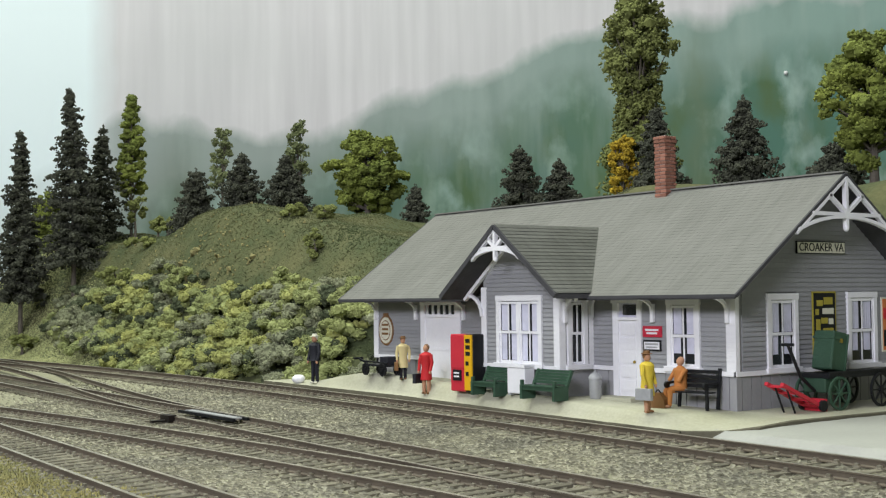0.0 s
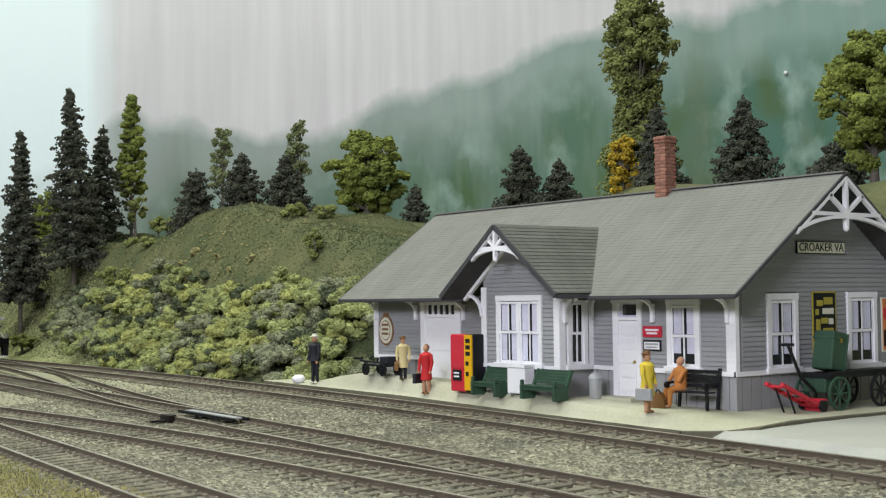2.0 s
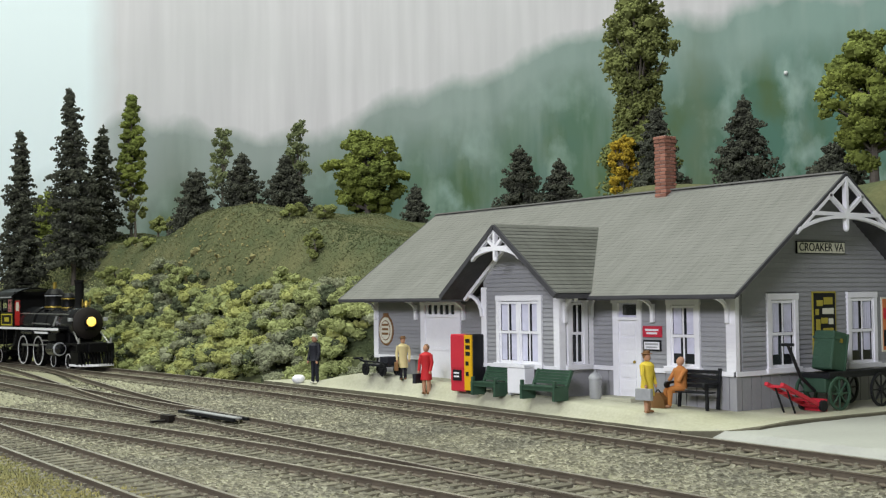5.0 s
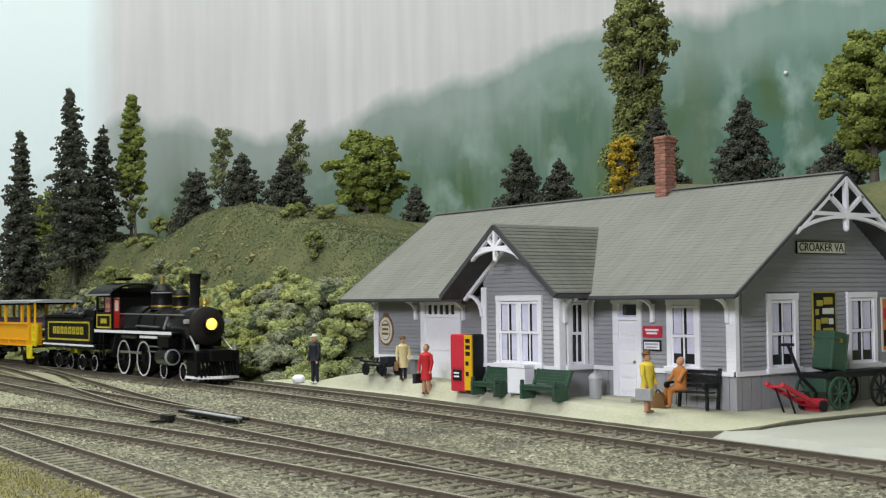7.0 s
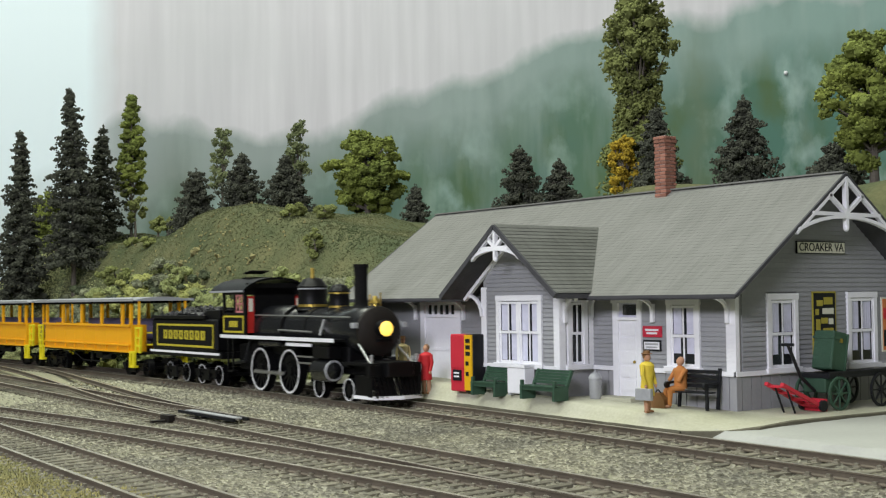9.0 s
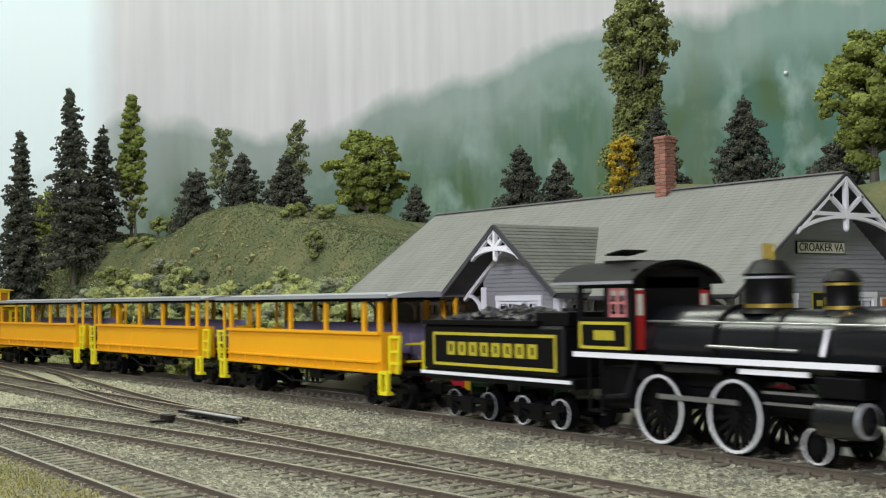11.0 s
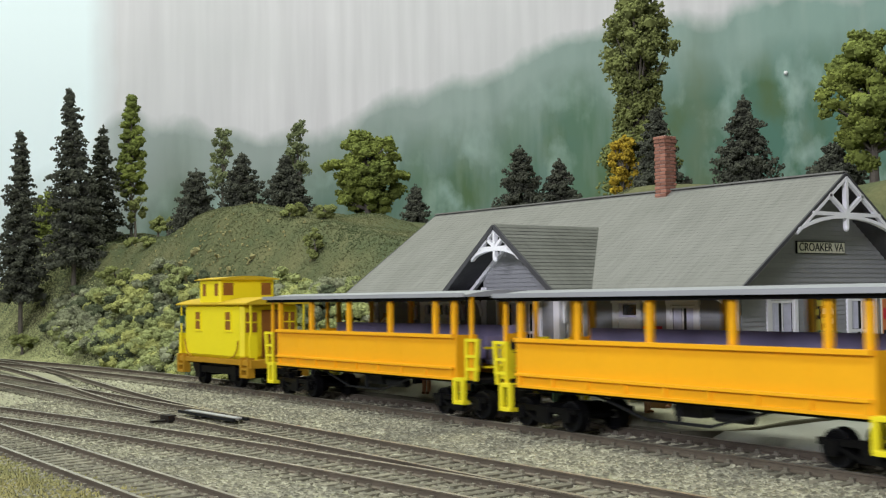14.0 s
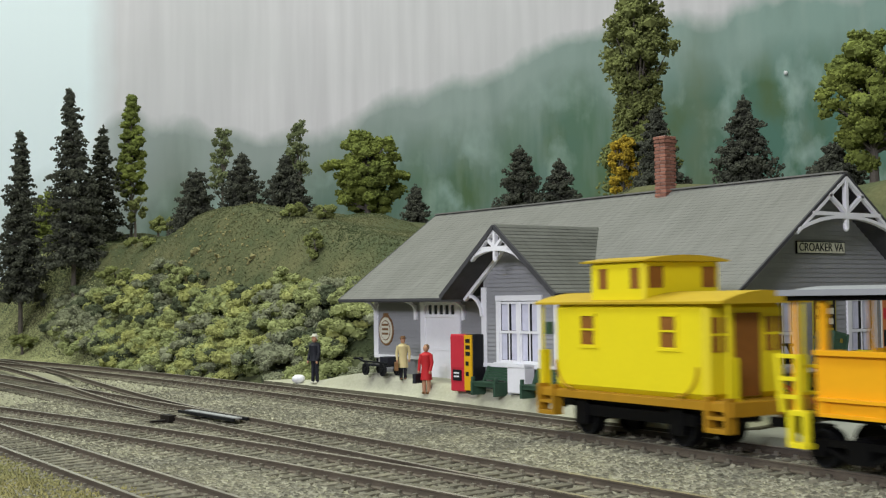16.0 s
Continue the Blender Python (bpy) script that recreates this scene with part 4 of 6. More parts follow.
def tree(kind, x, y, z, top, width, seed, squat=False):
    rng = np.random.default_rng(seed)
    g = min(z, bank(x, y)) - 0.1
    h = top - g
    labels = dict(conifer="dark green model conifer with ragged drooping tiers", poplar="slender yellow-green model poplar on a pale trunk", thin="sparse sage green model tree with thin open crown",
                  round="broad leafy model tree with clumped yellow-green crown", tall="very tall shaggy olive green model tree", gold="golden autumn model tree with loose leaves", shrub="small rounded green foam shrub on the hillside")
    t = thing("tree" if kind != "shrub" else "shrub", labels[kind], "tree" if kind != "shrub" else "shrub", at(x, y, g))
    trunk = Geo()
    lean = rng.normal(0, 0.15, 2)
    r0 = max(0.12, width * 0.045)
    reach = 0.93 if kind == "conifer" else 0.72
    trunk.tube([(Vector((lean[0] * k * k, lean[1] * k * k, h * reach * k)), Vector((0, 0, 1)), r0 * (1 - 0.8 * k) + 0.02) for k in (0, 0.2, 0.4, 0.6, 0.8, 1.0)], 8)
    pos, size = [], []
    lo = (z - g) * 0.85
    w = width / 2 * (1.12 if kind == "conifer" else 1.0)
    if kind == "conifer":
        tiers = int(5 + (h - lo) * 1.5)
        for i in range(tiers):
            k = i / tiers
            zz = lo + 0.05 * h + (h - lo - 0.05 * h) * k
            rr = w * (1 - k ** 2.2 if squat else (1 - k) ** 0.8) * rng.uniform(0.6, 1.32) + 0.1
            arms = max(4, int(8 * (1 - k)) + 4)
            a0 = rng.uniform(0, 6.3)
            for j in range(arms):
                a = a0 + 6.283 * j / arms + rng.normal(0, 0.25)
                ra = rr * rng.uniform(0.7, 1.15)
                drop = rng.uniform(0.16, 0.34)
                for q in (0.35, 0.7, 1.0):
                    r = (0.2 + 0.15 * w * (1.25 - 0.5 * q)) * (0.45 + 0.55 * (1 - k))
                    c = (lean[0] * k * k + math.cos(a) * ra * q, lean[1] * k * k + math.sin(a) * ra * q, zz - drop * ra * q + rng.normal(0, 0.13))
                    lump(rng, pos, size, c, r, 14, 0.6, 0.066 + 0.01 * w)
                if j % 2 == 0:
                    trunk.rod((0, 0, zz), (math.cos(a) * ra * 0.9, math.sin(a) * ra * 0.9, zz - drop * ra), 0.035, 0.012, 5)
        lump(rng, pos, size, (lean[0], lean[1], h - 0.15), 0.1, 12, 2.2, 0.06)
    else:
        spots = []
        if kind in ("poplar", "tall", "thin"):
            low = {"poplar": 0.24, "tall": 0.02, "thin": 0.2}[kind]
            for i in range({"poplar": 150, "tall": 360, "thin": 46}[kind]):
                k = rng.uniform(0, 1)
                shape = {"poplar": (1 - k) ** 0.5 * (0.6 + min(k * 4, 0.4)), "tall": 0.72 + 0.22 * math.sin(k * 10 + 0.4) - 0.12 * k, "thin": 0.8 - 0.4 * k}[kind]
                a = rng.uniform(0, 6.283)
                rr = w * shape * rng.uniform(0.1, 0.95) ** 0.6
                spots.append((math.cos(a) * rr, math.sin(a) * rr, lo + (h - lo) * (low + (1 - low) * k * 0.97)))
            cr = 0.15 * w + 0.14
        else:
            lobes = {"round": 17, "gold": 10, "shrub": 6}[kind]
            mid, half = lo + (h - lo) * 0.54, (h - lo) * 0.46
            for i in range(lobes):
                u = 1 - 2 * (i + 0.5) / lobes
                a = 2.39996 * i + seed
                m = math.sqrt(1 - u * u) * rng.uniform(0.5, 0.78)
                c = Vector((m * w * math.cos(a), m * w * math.sin(a), mid + half * 0.72 * u))
                for q in range({"round": 11, "gold": 7, "shrub": 4}[kind]):
                    d = rng.normal(size=3)
                    d *= rng.uniform(0.6, 1.0) / np.linalg.norm(d)
                    spots.append((c.x + d[0] * w * 0.32, c.y + d[1] * w * 0.32, c.z + d[2] * half * 0.3))
            cr = 0.12 * w + 0.13
        for c in spots:
            lump(rng, pos, size, c, cr * rng.uniform(0.7, 1.25), int(18 + 26 * cr), 0.75, 0.07 + 0.01 * w, kind not in ("thin", "tall"))
            if rng.random() < 0.35:
                k = min(0.85, max(0.2, c[2] / h * 0.7))
                trunk.rod((0, 0, h * k), c, 0.05 + 0.01 * w, 0.02, 5)
    part("trunk", trunk, "bark", t)
    crumbs("crown", np.concatenate(pos), np.concatenate(size), dict(conifer="conifer", poplar="leaf", thin="leaf_thin", round="leaf", tall="leaf_dark", gold="leaf_gold", shrub="leaf_dark")[kind], rng, t, 0.35)


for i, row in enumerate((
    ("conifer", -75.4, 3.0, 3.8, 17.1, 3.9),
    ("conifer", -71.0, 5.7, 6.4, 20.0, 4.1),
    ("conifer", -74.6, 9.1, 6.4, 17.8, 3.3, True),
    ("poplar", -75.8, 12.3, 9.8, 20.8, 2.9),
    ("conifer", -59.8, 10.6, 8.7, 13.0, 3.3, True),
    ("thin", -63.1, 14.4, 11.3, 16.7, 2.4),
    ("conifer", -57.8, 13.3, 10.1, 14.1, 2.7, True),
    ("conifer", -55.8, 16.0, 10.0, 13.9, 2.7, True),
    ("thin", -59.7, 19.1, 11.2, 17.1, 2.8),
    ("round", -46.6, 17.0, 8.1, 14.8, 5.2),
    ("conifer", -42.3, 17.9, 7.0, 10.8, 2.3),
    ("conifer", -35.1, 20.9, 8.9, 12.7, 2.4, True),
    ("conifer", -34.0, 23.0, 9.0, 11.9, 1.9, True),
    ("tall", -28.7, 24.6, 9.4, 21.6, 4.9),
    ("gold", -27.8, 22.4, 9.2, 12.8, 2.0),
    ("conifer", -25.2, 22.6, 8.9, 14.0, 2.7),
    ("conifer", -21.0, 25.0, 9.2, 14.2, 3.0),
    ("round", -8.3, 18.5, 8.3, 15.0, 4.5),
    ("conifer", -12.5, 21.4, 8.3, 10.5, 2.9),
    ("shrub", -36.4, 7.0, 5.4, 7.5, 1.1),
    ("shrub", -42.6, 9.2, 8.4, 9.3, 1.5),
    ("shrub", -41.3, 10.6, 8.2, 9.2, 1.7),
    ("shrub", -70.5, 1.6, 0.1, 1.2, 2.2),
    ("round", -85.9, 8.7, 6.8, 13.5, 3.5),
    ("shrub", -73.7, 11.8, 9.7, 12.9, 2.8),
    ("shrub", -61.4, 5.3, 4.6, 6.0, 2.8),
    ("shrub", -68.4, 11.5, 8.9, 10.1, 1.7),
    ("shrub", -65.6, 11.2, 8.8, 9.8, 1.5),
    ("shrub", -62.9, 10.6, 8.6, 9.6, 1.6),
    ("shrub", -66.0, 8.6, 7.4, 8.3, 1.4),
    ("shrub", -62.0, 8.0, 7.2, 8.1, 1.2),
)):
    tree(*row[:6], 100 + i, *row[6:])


def bushes():
    """Foam undergrowth over the bank behind the track."""
    rng = np.random.default_rng(11)
    kinds = ("bush", "bush_mid", "bush_dark", "bush_gap_shade")
    pos, size = {k: [] for k in kinds}, {k: [] for k in kinds}
    n = 0
    while n < 500:
        x, y = rng.uniform(-72, -19), rng.uniform(0.3, 5.2)
        k = smooth01((x + 27) / 7)
        if y < 0.5 + 9 * k and not (x > -25 and y > 1.6 and rng.random() < 0.4):
            continue
        if x < -53 and y < 1.0 + 0.14 * (-53 - x):
            continue
        r = rng.uniform(0.6, 1.25) * (0.75 if y < 1.0 else 1.0)
        z = bank(x, y) + rng.uniform(-0.5, 0.3)
        tone = noise.noise(Vector((x * 0.2, y * 0.35, 2))) + (0.35 if x > -33 else 0.3 if x < -58 else -0.22) + rng.normal(0, 0.2)
        # about one bush in six takes the dark colour that paints in shaded gaps
        kind = "bush_gap_shade" if rng.random() < 0.16 else "bush_dark" if tone > 0.16 else "bush_mid" if tone > -0.26 else "bush"
        for q in range(int(3 + 4 * r)):
            a, e = rng.uniform(0, 6.283), rng.uniform(0, 1)
            c = (x + r * e * math.cos(a), y + r * e * math.sin(a), z + 0.85 * r * math.sqrt(1 - 0.85 * e * e) + rng.normal(0, 0.1))
            lump(rng, pos[kind], size[kind], c, rng.uniform(0.2, 0.46), 46, 0.72, 0.056, True)
        n += 1
    labels = dict(bush="yellow-olive foam bushes on the bank", bush_mid="mid green foam bushes on the bank", bush_dark="grey-green foam bushes on the bank", bush_gap_shade="dark foam bushes coloured like the shaded gaps on the bank")
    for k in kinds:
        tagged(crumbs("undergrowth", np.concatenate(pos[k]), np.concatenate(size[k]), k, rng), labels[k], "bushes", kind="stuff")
    # grass tufts and weeds on the open hill and along the line
    n = 70000
    x, y = rng.uniform(-80, -20, n), rng.uniform(0.0, 16, n)
    z = np.array([bank(float(a), float(b)) for a, b in zip(x, y)])
    keep = (z > rest(0, 0) - 0.2) & ((x < -22) | (y > 11))
    tagged(crumbs("grass", np.stack([x, y, z], 1)[keep], rng.uniform(0.02, 0.065, n)[keep], "tuft", rng), "short foam grass tufts over the hillside", "grass", kind="stuff")
    n = 60000
    x, y = rng.uniform(-92, -44, n), rng.uniform(-1.0, 7.5, n)
    keep = y < 0.4 + 0.24 * np.clip(-46 - x, 0, 28) + rng.normal(0, 0.5, n)
    z = np.array([bank(float(a), float(b)) for a, b in zip(x, y)])
    tagged(crumbs("grass", np.stack([x, y, z], 1)[keep], rng.uniform(0.03, 0.075, n)[keep], "pale_turf", rng), "pale olive foam turf at the foot of the bank", "grass", kind="stuff")
    q = rng.normal(size=(260, 2)) * np.array([6.5, 1.1]) + np.array([-50.0, 6.4])
    tagged(crumbs("scree", [(a, b, bank(float(a), float(b)) + 0.02) for a, b in q], rng.uniform(0.04, 0.13, 260), "rock", rng), "tan earth and scree crumbs on the hillside", "scree", kind="stuff")
    rocks = [(-52.5, 5.6), (-51.2, 5.9), (-49.0, 5.3), (-46.5, 6.0), (-44.5, 5.7), (-47.6, 5.4), (-50.2, 6.3), (-43.0, 6.4)]
    for i, (a, b) in enumerate(rocks):
        t = crumbs("rock", clump(rng, (0, 0, 0), 0.28, 5), rng.uniform(0.12, 0.25, 5), "rock", rng)
        t.matrix_world = at(a, b, bank(a, b) + 0.05)
        tagged(t, "small tan rock half buried in the grassy hill", "rock", "rocks on the hill")


bushes()


# ---- the train ----
WHEELS = []


def wheelset(parent, x, r, tyre, spokes=0, n=24):
    """Two wheels on one axle; it turns about its own axle."""
    w = new("wheelset")
    w.parent = parent
    tagged(w, "spoked driving wheels with white tyres" if spokes else "flanged wheels on an axle")
    for s in (-1, 1):
        y0, y1 = sorted((s * 0.66, s * 0.88))
        part_geo = Geo()
        part_geo.ring((0, 0, 0), r * 0.86, r, y0, y1, n, 1)
        part_geo.ring((0, 0, 0), r * 0.9, r * 1.07, s * 0.62 - 0.03, s * 0.62 + 0.03, n, 1)
        outer = s * 0.885
        part_geo.ring((0, 0, 0), r * 0.90, r * 0.985, min(outer, outer + s * 0.02), max(outer, outer + s * 0.02), n, 0)
        if spokes:
            for i in range(spokes):
                a = 2 * math.pi * i / spokes
                part_geo.beam((0, s * 0.77, 0), (r * 0.9 * math.cos(a), s * 0.77, r * 0.9 * math.sin(a)), 0.1, 0.1, 1, up=(0, 1, 0))
            part_geo.lathe((0, y0 - 0.01, 0), [(0, 0.2), (y1 - y0 + 0.02, 0.2)], 14, 1, (0, 1, 0))
            part_geo.prism([(r * 0.45 * math.cos(q) + r * 0.3, r * 0.62 * math.sin(q)) for q in (-1.2, -0.6, 0, 0.6, 1.2)], y0 + 0.05, y1 - 0.03, "y", 1)
        else:
            part_geo.lathe((0, y0 + 0.03, 0), [(0, r * 0.9), (y1 - y0 - 0.06, r * 0.9)], n, 1, (0, 1, 0))
            part_geo.lathe((0, y0 - 0.03, 0), [(0, r * 0.3), (y1 - y0 + 0.06, r * 0.3)], 12, 2, (0, 1, 0))
        part("wheel", part_geo, [tyre, "black", "steel"], w)
    part("axle", Geo().rod((0, -0.68, 0), (0, 0.68, 0), 0.08), "black", w)
    w.matrix_basis = at(x, 0, r)
    WHEELS.append((w, x, r))
    return w


def bogie(parent, x, r, half, tyre, frame="black"):
    g = Geo()
    for s in (-1, 1):
        y = s * 1.0
        g.beam((x - half - 0.4, y, r + 0.15), (x + half + 0.4, y, r + 0.15), 0.12, 0.16)
        g.beam((x - half, y, r + 0.1), (x - 0.25, y, r - 0.22), 0.1, 0.1)
        g.beam((x + half, y, r + 0.1), (x + 0.25, y, r - 0.22), 0.1, 0.1)
        g.box(x - 0.3, x + 0.3, y - 0.1, y + 0.1, r - 0.25, r + 0.25)
        for q in (-half, half):
            g.box(x + q - 0.17, x + q + 0.17, y - 0.12, y + 0.12, r - 0.16, r + 0.2)
    g.box(x - 0.22, x + 0.22, -1.0, 1.0, r, r + 0.3)
    part("bogie_frame", g, frame, parent)
    for q in (-half, half):
        wheelset(parent, x + q, r, tyre)


def coupler(parent, x0, x1):
    part("coupler", Geo().beam((x0, 0, 0.75), (x1, 0, 0.75), 0.2, 0.22).box(min(x1 - 0.15, x1 + 0.15), max(x1 - 0.15, x1 + 0.15), -0.2, 0.2, 0.55, 0.95), "black", parent)


def locomotive():
    t = thing("locomotive", "black steam locomotive with white tyres and lit headlight", "locomotive")
    X = 6.0
    ax = (1, 0, 0)
    z = 2.58
    part("boiler", Geo().lathe((-9.4 + X, 0, z), [(0, 0.98), (2.4, 0.96), (2.5, 0.88), (6.2, 0.86)], 30, 0, ax), "boiler", t, smooth=True)
    part("smokebox", Geo().lathe((-3.2 + X, 0, z), [(0, 0.9), (0.05, 0.93), (2.45, 0.93), (2.5, 0.9)], 30, 0, ax), "boiler", t, smooth=True)
    part("smokebox_door", Geo().lathe((-0.72 + X, 0, z), [(0, 0.92), (0.12, 0.9), (0.2, 0.74), (0.27, 0.5), (0.3, 0.2)], 30, 0, ax), "rust", t, "brown smokebox front", smooth=True)
    for x in (-3.25, -5.0, -6.9):
        part("boiler_band", Geo().lathe((x + X, 0, z), [(0, 0.90 if x > -6 else 0.99), (0.1, 0.90 if x > -6 else 0.99)], 30, 0, ax), "soot", t)
    part("bell_bracket", Geo().lathe((-0.9 + X, 0, 3.45), [(0, 0.1), (0.25, 0.06)], 10).lathe((-0.9 + X, 0, 3.6), [(0, 0.17), (0.12, 0.15), (0.28, 0.06)], 12).rod((-0.9 + X, -0.22, 3.5), (-0.9 + X, -0.22, 3.95), 0.03).rod((-0.9 + X, 0.22, 3.5), (-0.9 + X, 0.22, 4.0), 0.03), "brass", t, "brass bell in a small yoke")
    hl = new("headlight")
    hl.parent = t
    tagged(hl, "lit yellow headlight on the smokebox front")
    part("housing", Geo().lathe((-0.5 + X, 0, 2.67), [(0, 0.26), (0.05, 0.31), (0.36, 0.33), (0.4, 0.31)], 20, 0, ax), "black", hl, smooth=True)
    part("lens", Geo().lathe((-0.12 + X, 0, 2.67), [(0, 0.29), (0.05, 0.26), (0.1, 0.14)], 20, 0, ax), "glow", hl, "glowing yellow lens")
    part("bracket", Geo().box(-0.5 + X, -0.15 + X, -0.25, 0.25, 2.2, 2.3), "black", hl)
    part("chimney", Geo().lathe((-1.95 + X, 0, 3.38), [(0, 0.46), (0.1, 0.33), (0.25, 0.25), (1.55, 0.26), (1.57, 0.29), (1.7, 0.29), (1.7, 0.2)], 20), "soot", t, "tall straight black smokestack", smooth=True)
    sd = part("sand_dome", Geo().lathe((-3.66 + X, 0, 3.3), [(0, 0.5), (0.12, 0.4), (0.72, 0.4), (0.78, 0.44), (0.84, 0.4), (1.0, 0.28), (1.06, 0.1)], 22), "black", t, smooth=True)
    part("band", Geo().lathe((-3.66 + X, 0, 3.44), [(0, 0.415), (0.08, 0.415)], 22).lathe((-3.66 + X, 0, 3.98), [(0, 0.415), (0.07, 0.415)], 22), "brass", sd)
    st = part("steam_dome", Geo().lathe((-5.9 + X, 0, 3.35), [(0, 0.68), (0.12, 0.58), (0.85, 0.58), (0.95, 0.63), (1.02, 0.55), (1.25, 0.38), (1.32, 0.1)], 24), "black", t, smooth=True)
    part("band", Geo().lathe((-5.9 + X, 0, 3.48), [(0, 0.6), (0.1, 0.6)], 24), "brass", st)
    part("band", Geo().lathe((-5.9 + X, 0, 4.18), [(0, 0.6), (0.08, 0.6)], 24), "coachroof", st)
    part("whistle", Geo().rod((-6.1 + X, 0.1, 4.6), (-6.1 + X, 0.1, 5.05), 0.08).rod((-5.7 + X, -0.1, 4.6), (-5.7 + X, -0.1, 5.0), 0.08), "brass", st)
    part("handrail", Geo().rod((-9.2 + X, -0.98, 3.15), (-1.2 + X, -0.92, 3.1), 0.03), "steel", t)
    part("handrail", Geo().rod((-9.2 + X, 0.98, 3.15), (-1.2 + X, 0.92, 3.1), 0.03), "steel", t)
    part("pipe", Geo().rod((-7.0 + X, -0.99, 2.55), (-4.2 + X, -0.93, 2.5), 0.045).rod((-3.4 + X, -0.8, 3.0), (-3.4 + X, -1.0, 2.4), 0.06), "steel", t)
    # running board with its white edge
    for s in (-1, 1):
        b = part("running_board", Geo().box(-11.8 + X, -1.6 + X, min(s * 0.85, s * 1.4), max(s * 0.85, s * 1.4), 2.18, 2.28), "black", t)
        part("edge", Geo().box(-11.85 + X, -1.55 + X, min(s * 1.4, s * 1.43), max(s * 1.4, s * 1.43), 2.17, 2.31), "white", b, "white running board edge")
        part("brace", Geo().rod((-1.5 + X, s * 0.7, 2.6), (0.3 + X, s * 0.9, 1.4), 0.04), "steel", t)
        c = part("cylinder", Geo().lathe((-3.3 + X, s * 1.12, 1.1), [(0, 0.3), (0.05, 0.43), (1.2, 0.43), (1.26, 0.32), (1.4, 0.1)], 20, 0, ax), "boiler", t, smooth=True)
        part("cover", Geo().lathe((-2.1 + X, s * 1.12, 1.1), [(0, 0.41), (0.05, 0.38), (0.08, 0.2)], 20, 0, ax), "zinc", c, "pale grey cylinder cover")
        part("valve_chest", Geo().box(-3.25 + X, -2.0 + X, min(s * 0.8, s * 1.4), max(s * 0.8, s * 1.4), 1.55, 2.0), "black", t)
        for zz in (1.7, 1.95):
            part("slide_bar", Geo().box(-5.0 + X, -3.3 + X, min(s * 1.1, s * 1.2), max(s * 1.1, s * 1.2), zz - 0.42, zz - 0.36), "steel", t)
    part("main_frame", Geo().box(-11.6 + X, 0.9 + X, -0.55, 0.55, 0.95, 1.5).box(-9.3 + X, -6.6 + X, -0.6, 0.6, 1.5, 2.1).box(-3.4 + X, -1.6 + X, -0.75, 0.75, 1.2, 2.0), "black", t)
    # cab
    cab = new("cab")
    cab.parent = t
    tagged(cab, "black cab with red window frames and gold lined panels")
    for s in (-1, 1):
        a, b = sorted((s * 1.3, s * 1.38))
        g = Geo().box(-11.7 + X, -9.4 + X, a, b, 2.3, 3.25).box(-11.7 + X, -9.4 + X, a, b, 4.02, 4.25)
        for x in (-11.7, -10.55, -9.6):
            g.box(x + X, x + 0.2 + X, a, b, 3.25, 4.02)
        part("side", g, "black", cab)
        o = s * 1.385
        a, b = sorted((o, o + s * 0.015))
        g = Geo()
        for r in ((-11.6, -9.5, 2.4, 2.48), (-11.6, -9.5, 3.05, 3.13), (-11.6, -11.5, 2.4, 3.13), (-9.6, -9.5, 2.4, 3.13)):
            g.box(r[0] + X, r[1] + X, a, b, r[2], r[3])
        part("lining", g, "gold", cab, "yellow panel lining")
        for i in range(4):
            part("bar", Geo().box(-10.95 + 0.22 * i + X, -10.78 + 0.22 * i + X, a, b, 2.64, 2.9), "gold", cab)
        a, b = sorted((s * 1.32, s * 1.36))
        g = Geo().box(-10.4 + X, -9.6 + X, a, b, 3.25, 3.33).box(-10.4 + X, -9.6 + X, a, b, 3.94, 4.02).box(-10.4 + X, -10.3 + X, a, b, 3.25, 4.02).box(-9.7 + X, -9.6 + X, a, b, 3.25, 4.02).box(-10.05 + X, -9.95 + X, a, b, 3.3, 3.98).box(-10.4 + X, -9.6 + X, a, b, 3.6, 3.66)
        part("sash", g, "cabpink", cab, "pale red window sash")
    g = Geo()
    for y0, y1 in ((-1.38, -1.28), (1.28, 1.38), (-0.95, 0.95)):
        g.box(-9.45 + X, -9.35 + X, y0, y1, 2.3, 4.3)
    g.box(-9.45 + X, -9.35 + X, -1.3, 1.3, 4.0, 4.5)
    part("front", g, "black", cab)
    for s in (-1, 1):
        a, b = sorted((s * 0.95, s * 1.28))
        part("door", Geo().box(-9.44 + X, -9.38 + X, a, b, 2.4, 3.95), "cabred", cab, "red cab front door")
        part("pane", Geo().box(-9.375 + X, -9.365 + X, a + 0.07, b - 0.07, 3.3, 3.85), "cream", cab)
    arch = [(1.58 * math.sin(radians(d)) / math.sin(radians(66)), 4.2 + 0.55 * (math.cos(radians(d)) - math.cos(radians(66))) / (1 - math.cos(radians(66)))) for d in range(-66, 67, 11)]
    part("roof", Geo().prism(arch + [(q[0], q[1] - 0.09) for q in reversed(arch)], -12.6 + X, -9.1 + X, "x"), "black", cab, smooth=True)
    part("gutter", Geo().box(-12.6 + X, -9.1 + X, -1.62, -1.56, 4.12, 4.2), "coachroof", cab)
    part("roof_vent", Geo().box(-11.6 + X, -10.6 + X, -0.5, 0.5, 4.72, 4.78).beam((-11.6 + X, 0, 4.95), (-10.9 + X, 0, 5.05), 0.9, 0.05), "soot", cab)
    part("backhead", Geo().lathe((-10.3 + X, 0, z), [(0, 0.9), (0.9, 0.95)], 20, 0, ax), "soot", cab)
    # pilot
    p = new("pilot")
    p.parent = t
    tagged(p, "black slatted pilot with white lower rail")
    part("beam", Geo().box(0.3 + X, 0.55 + X, -1.1, 1.1, 0.95, 1.4), "black", p)
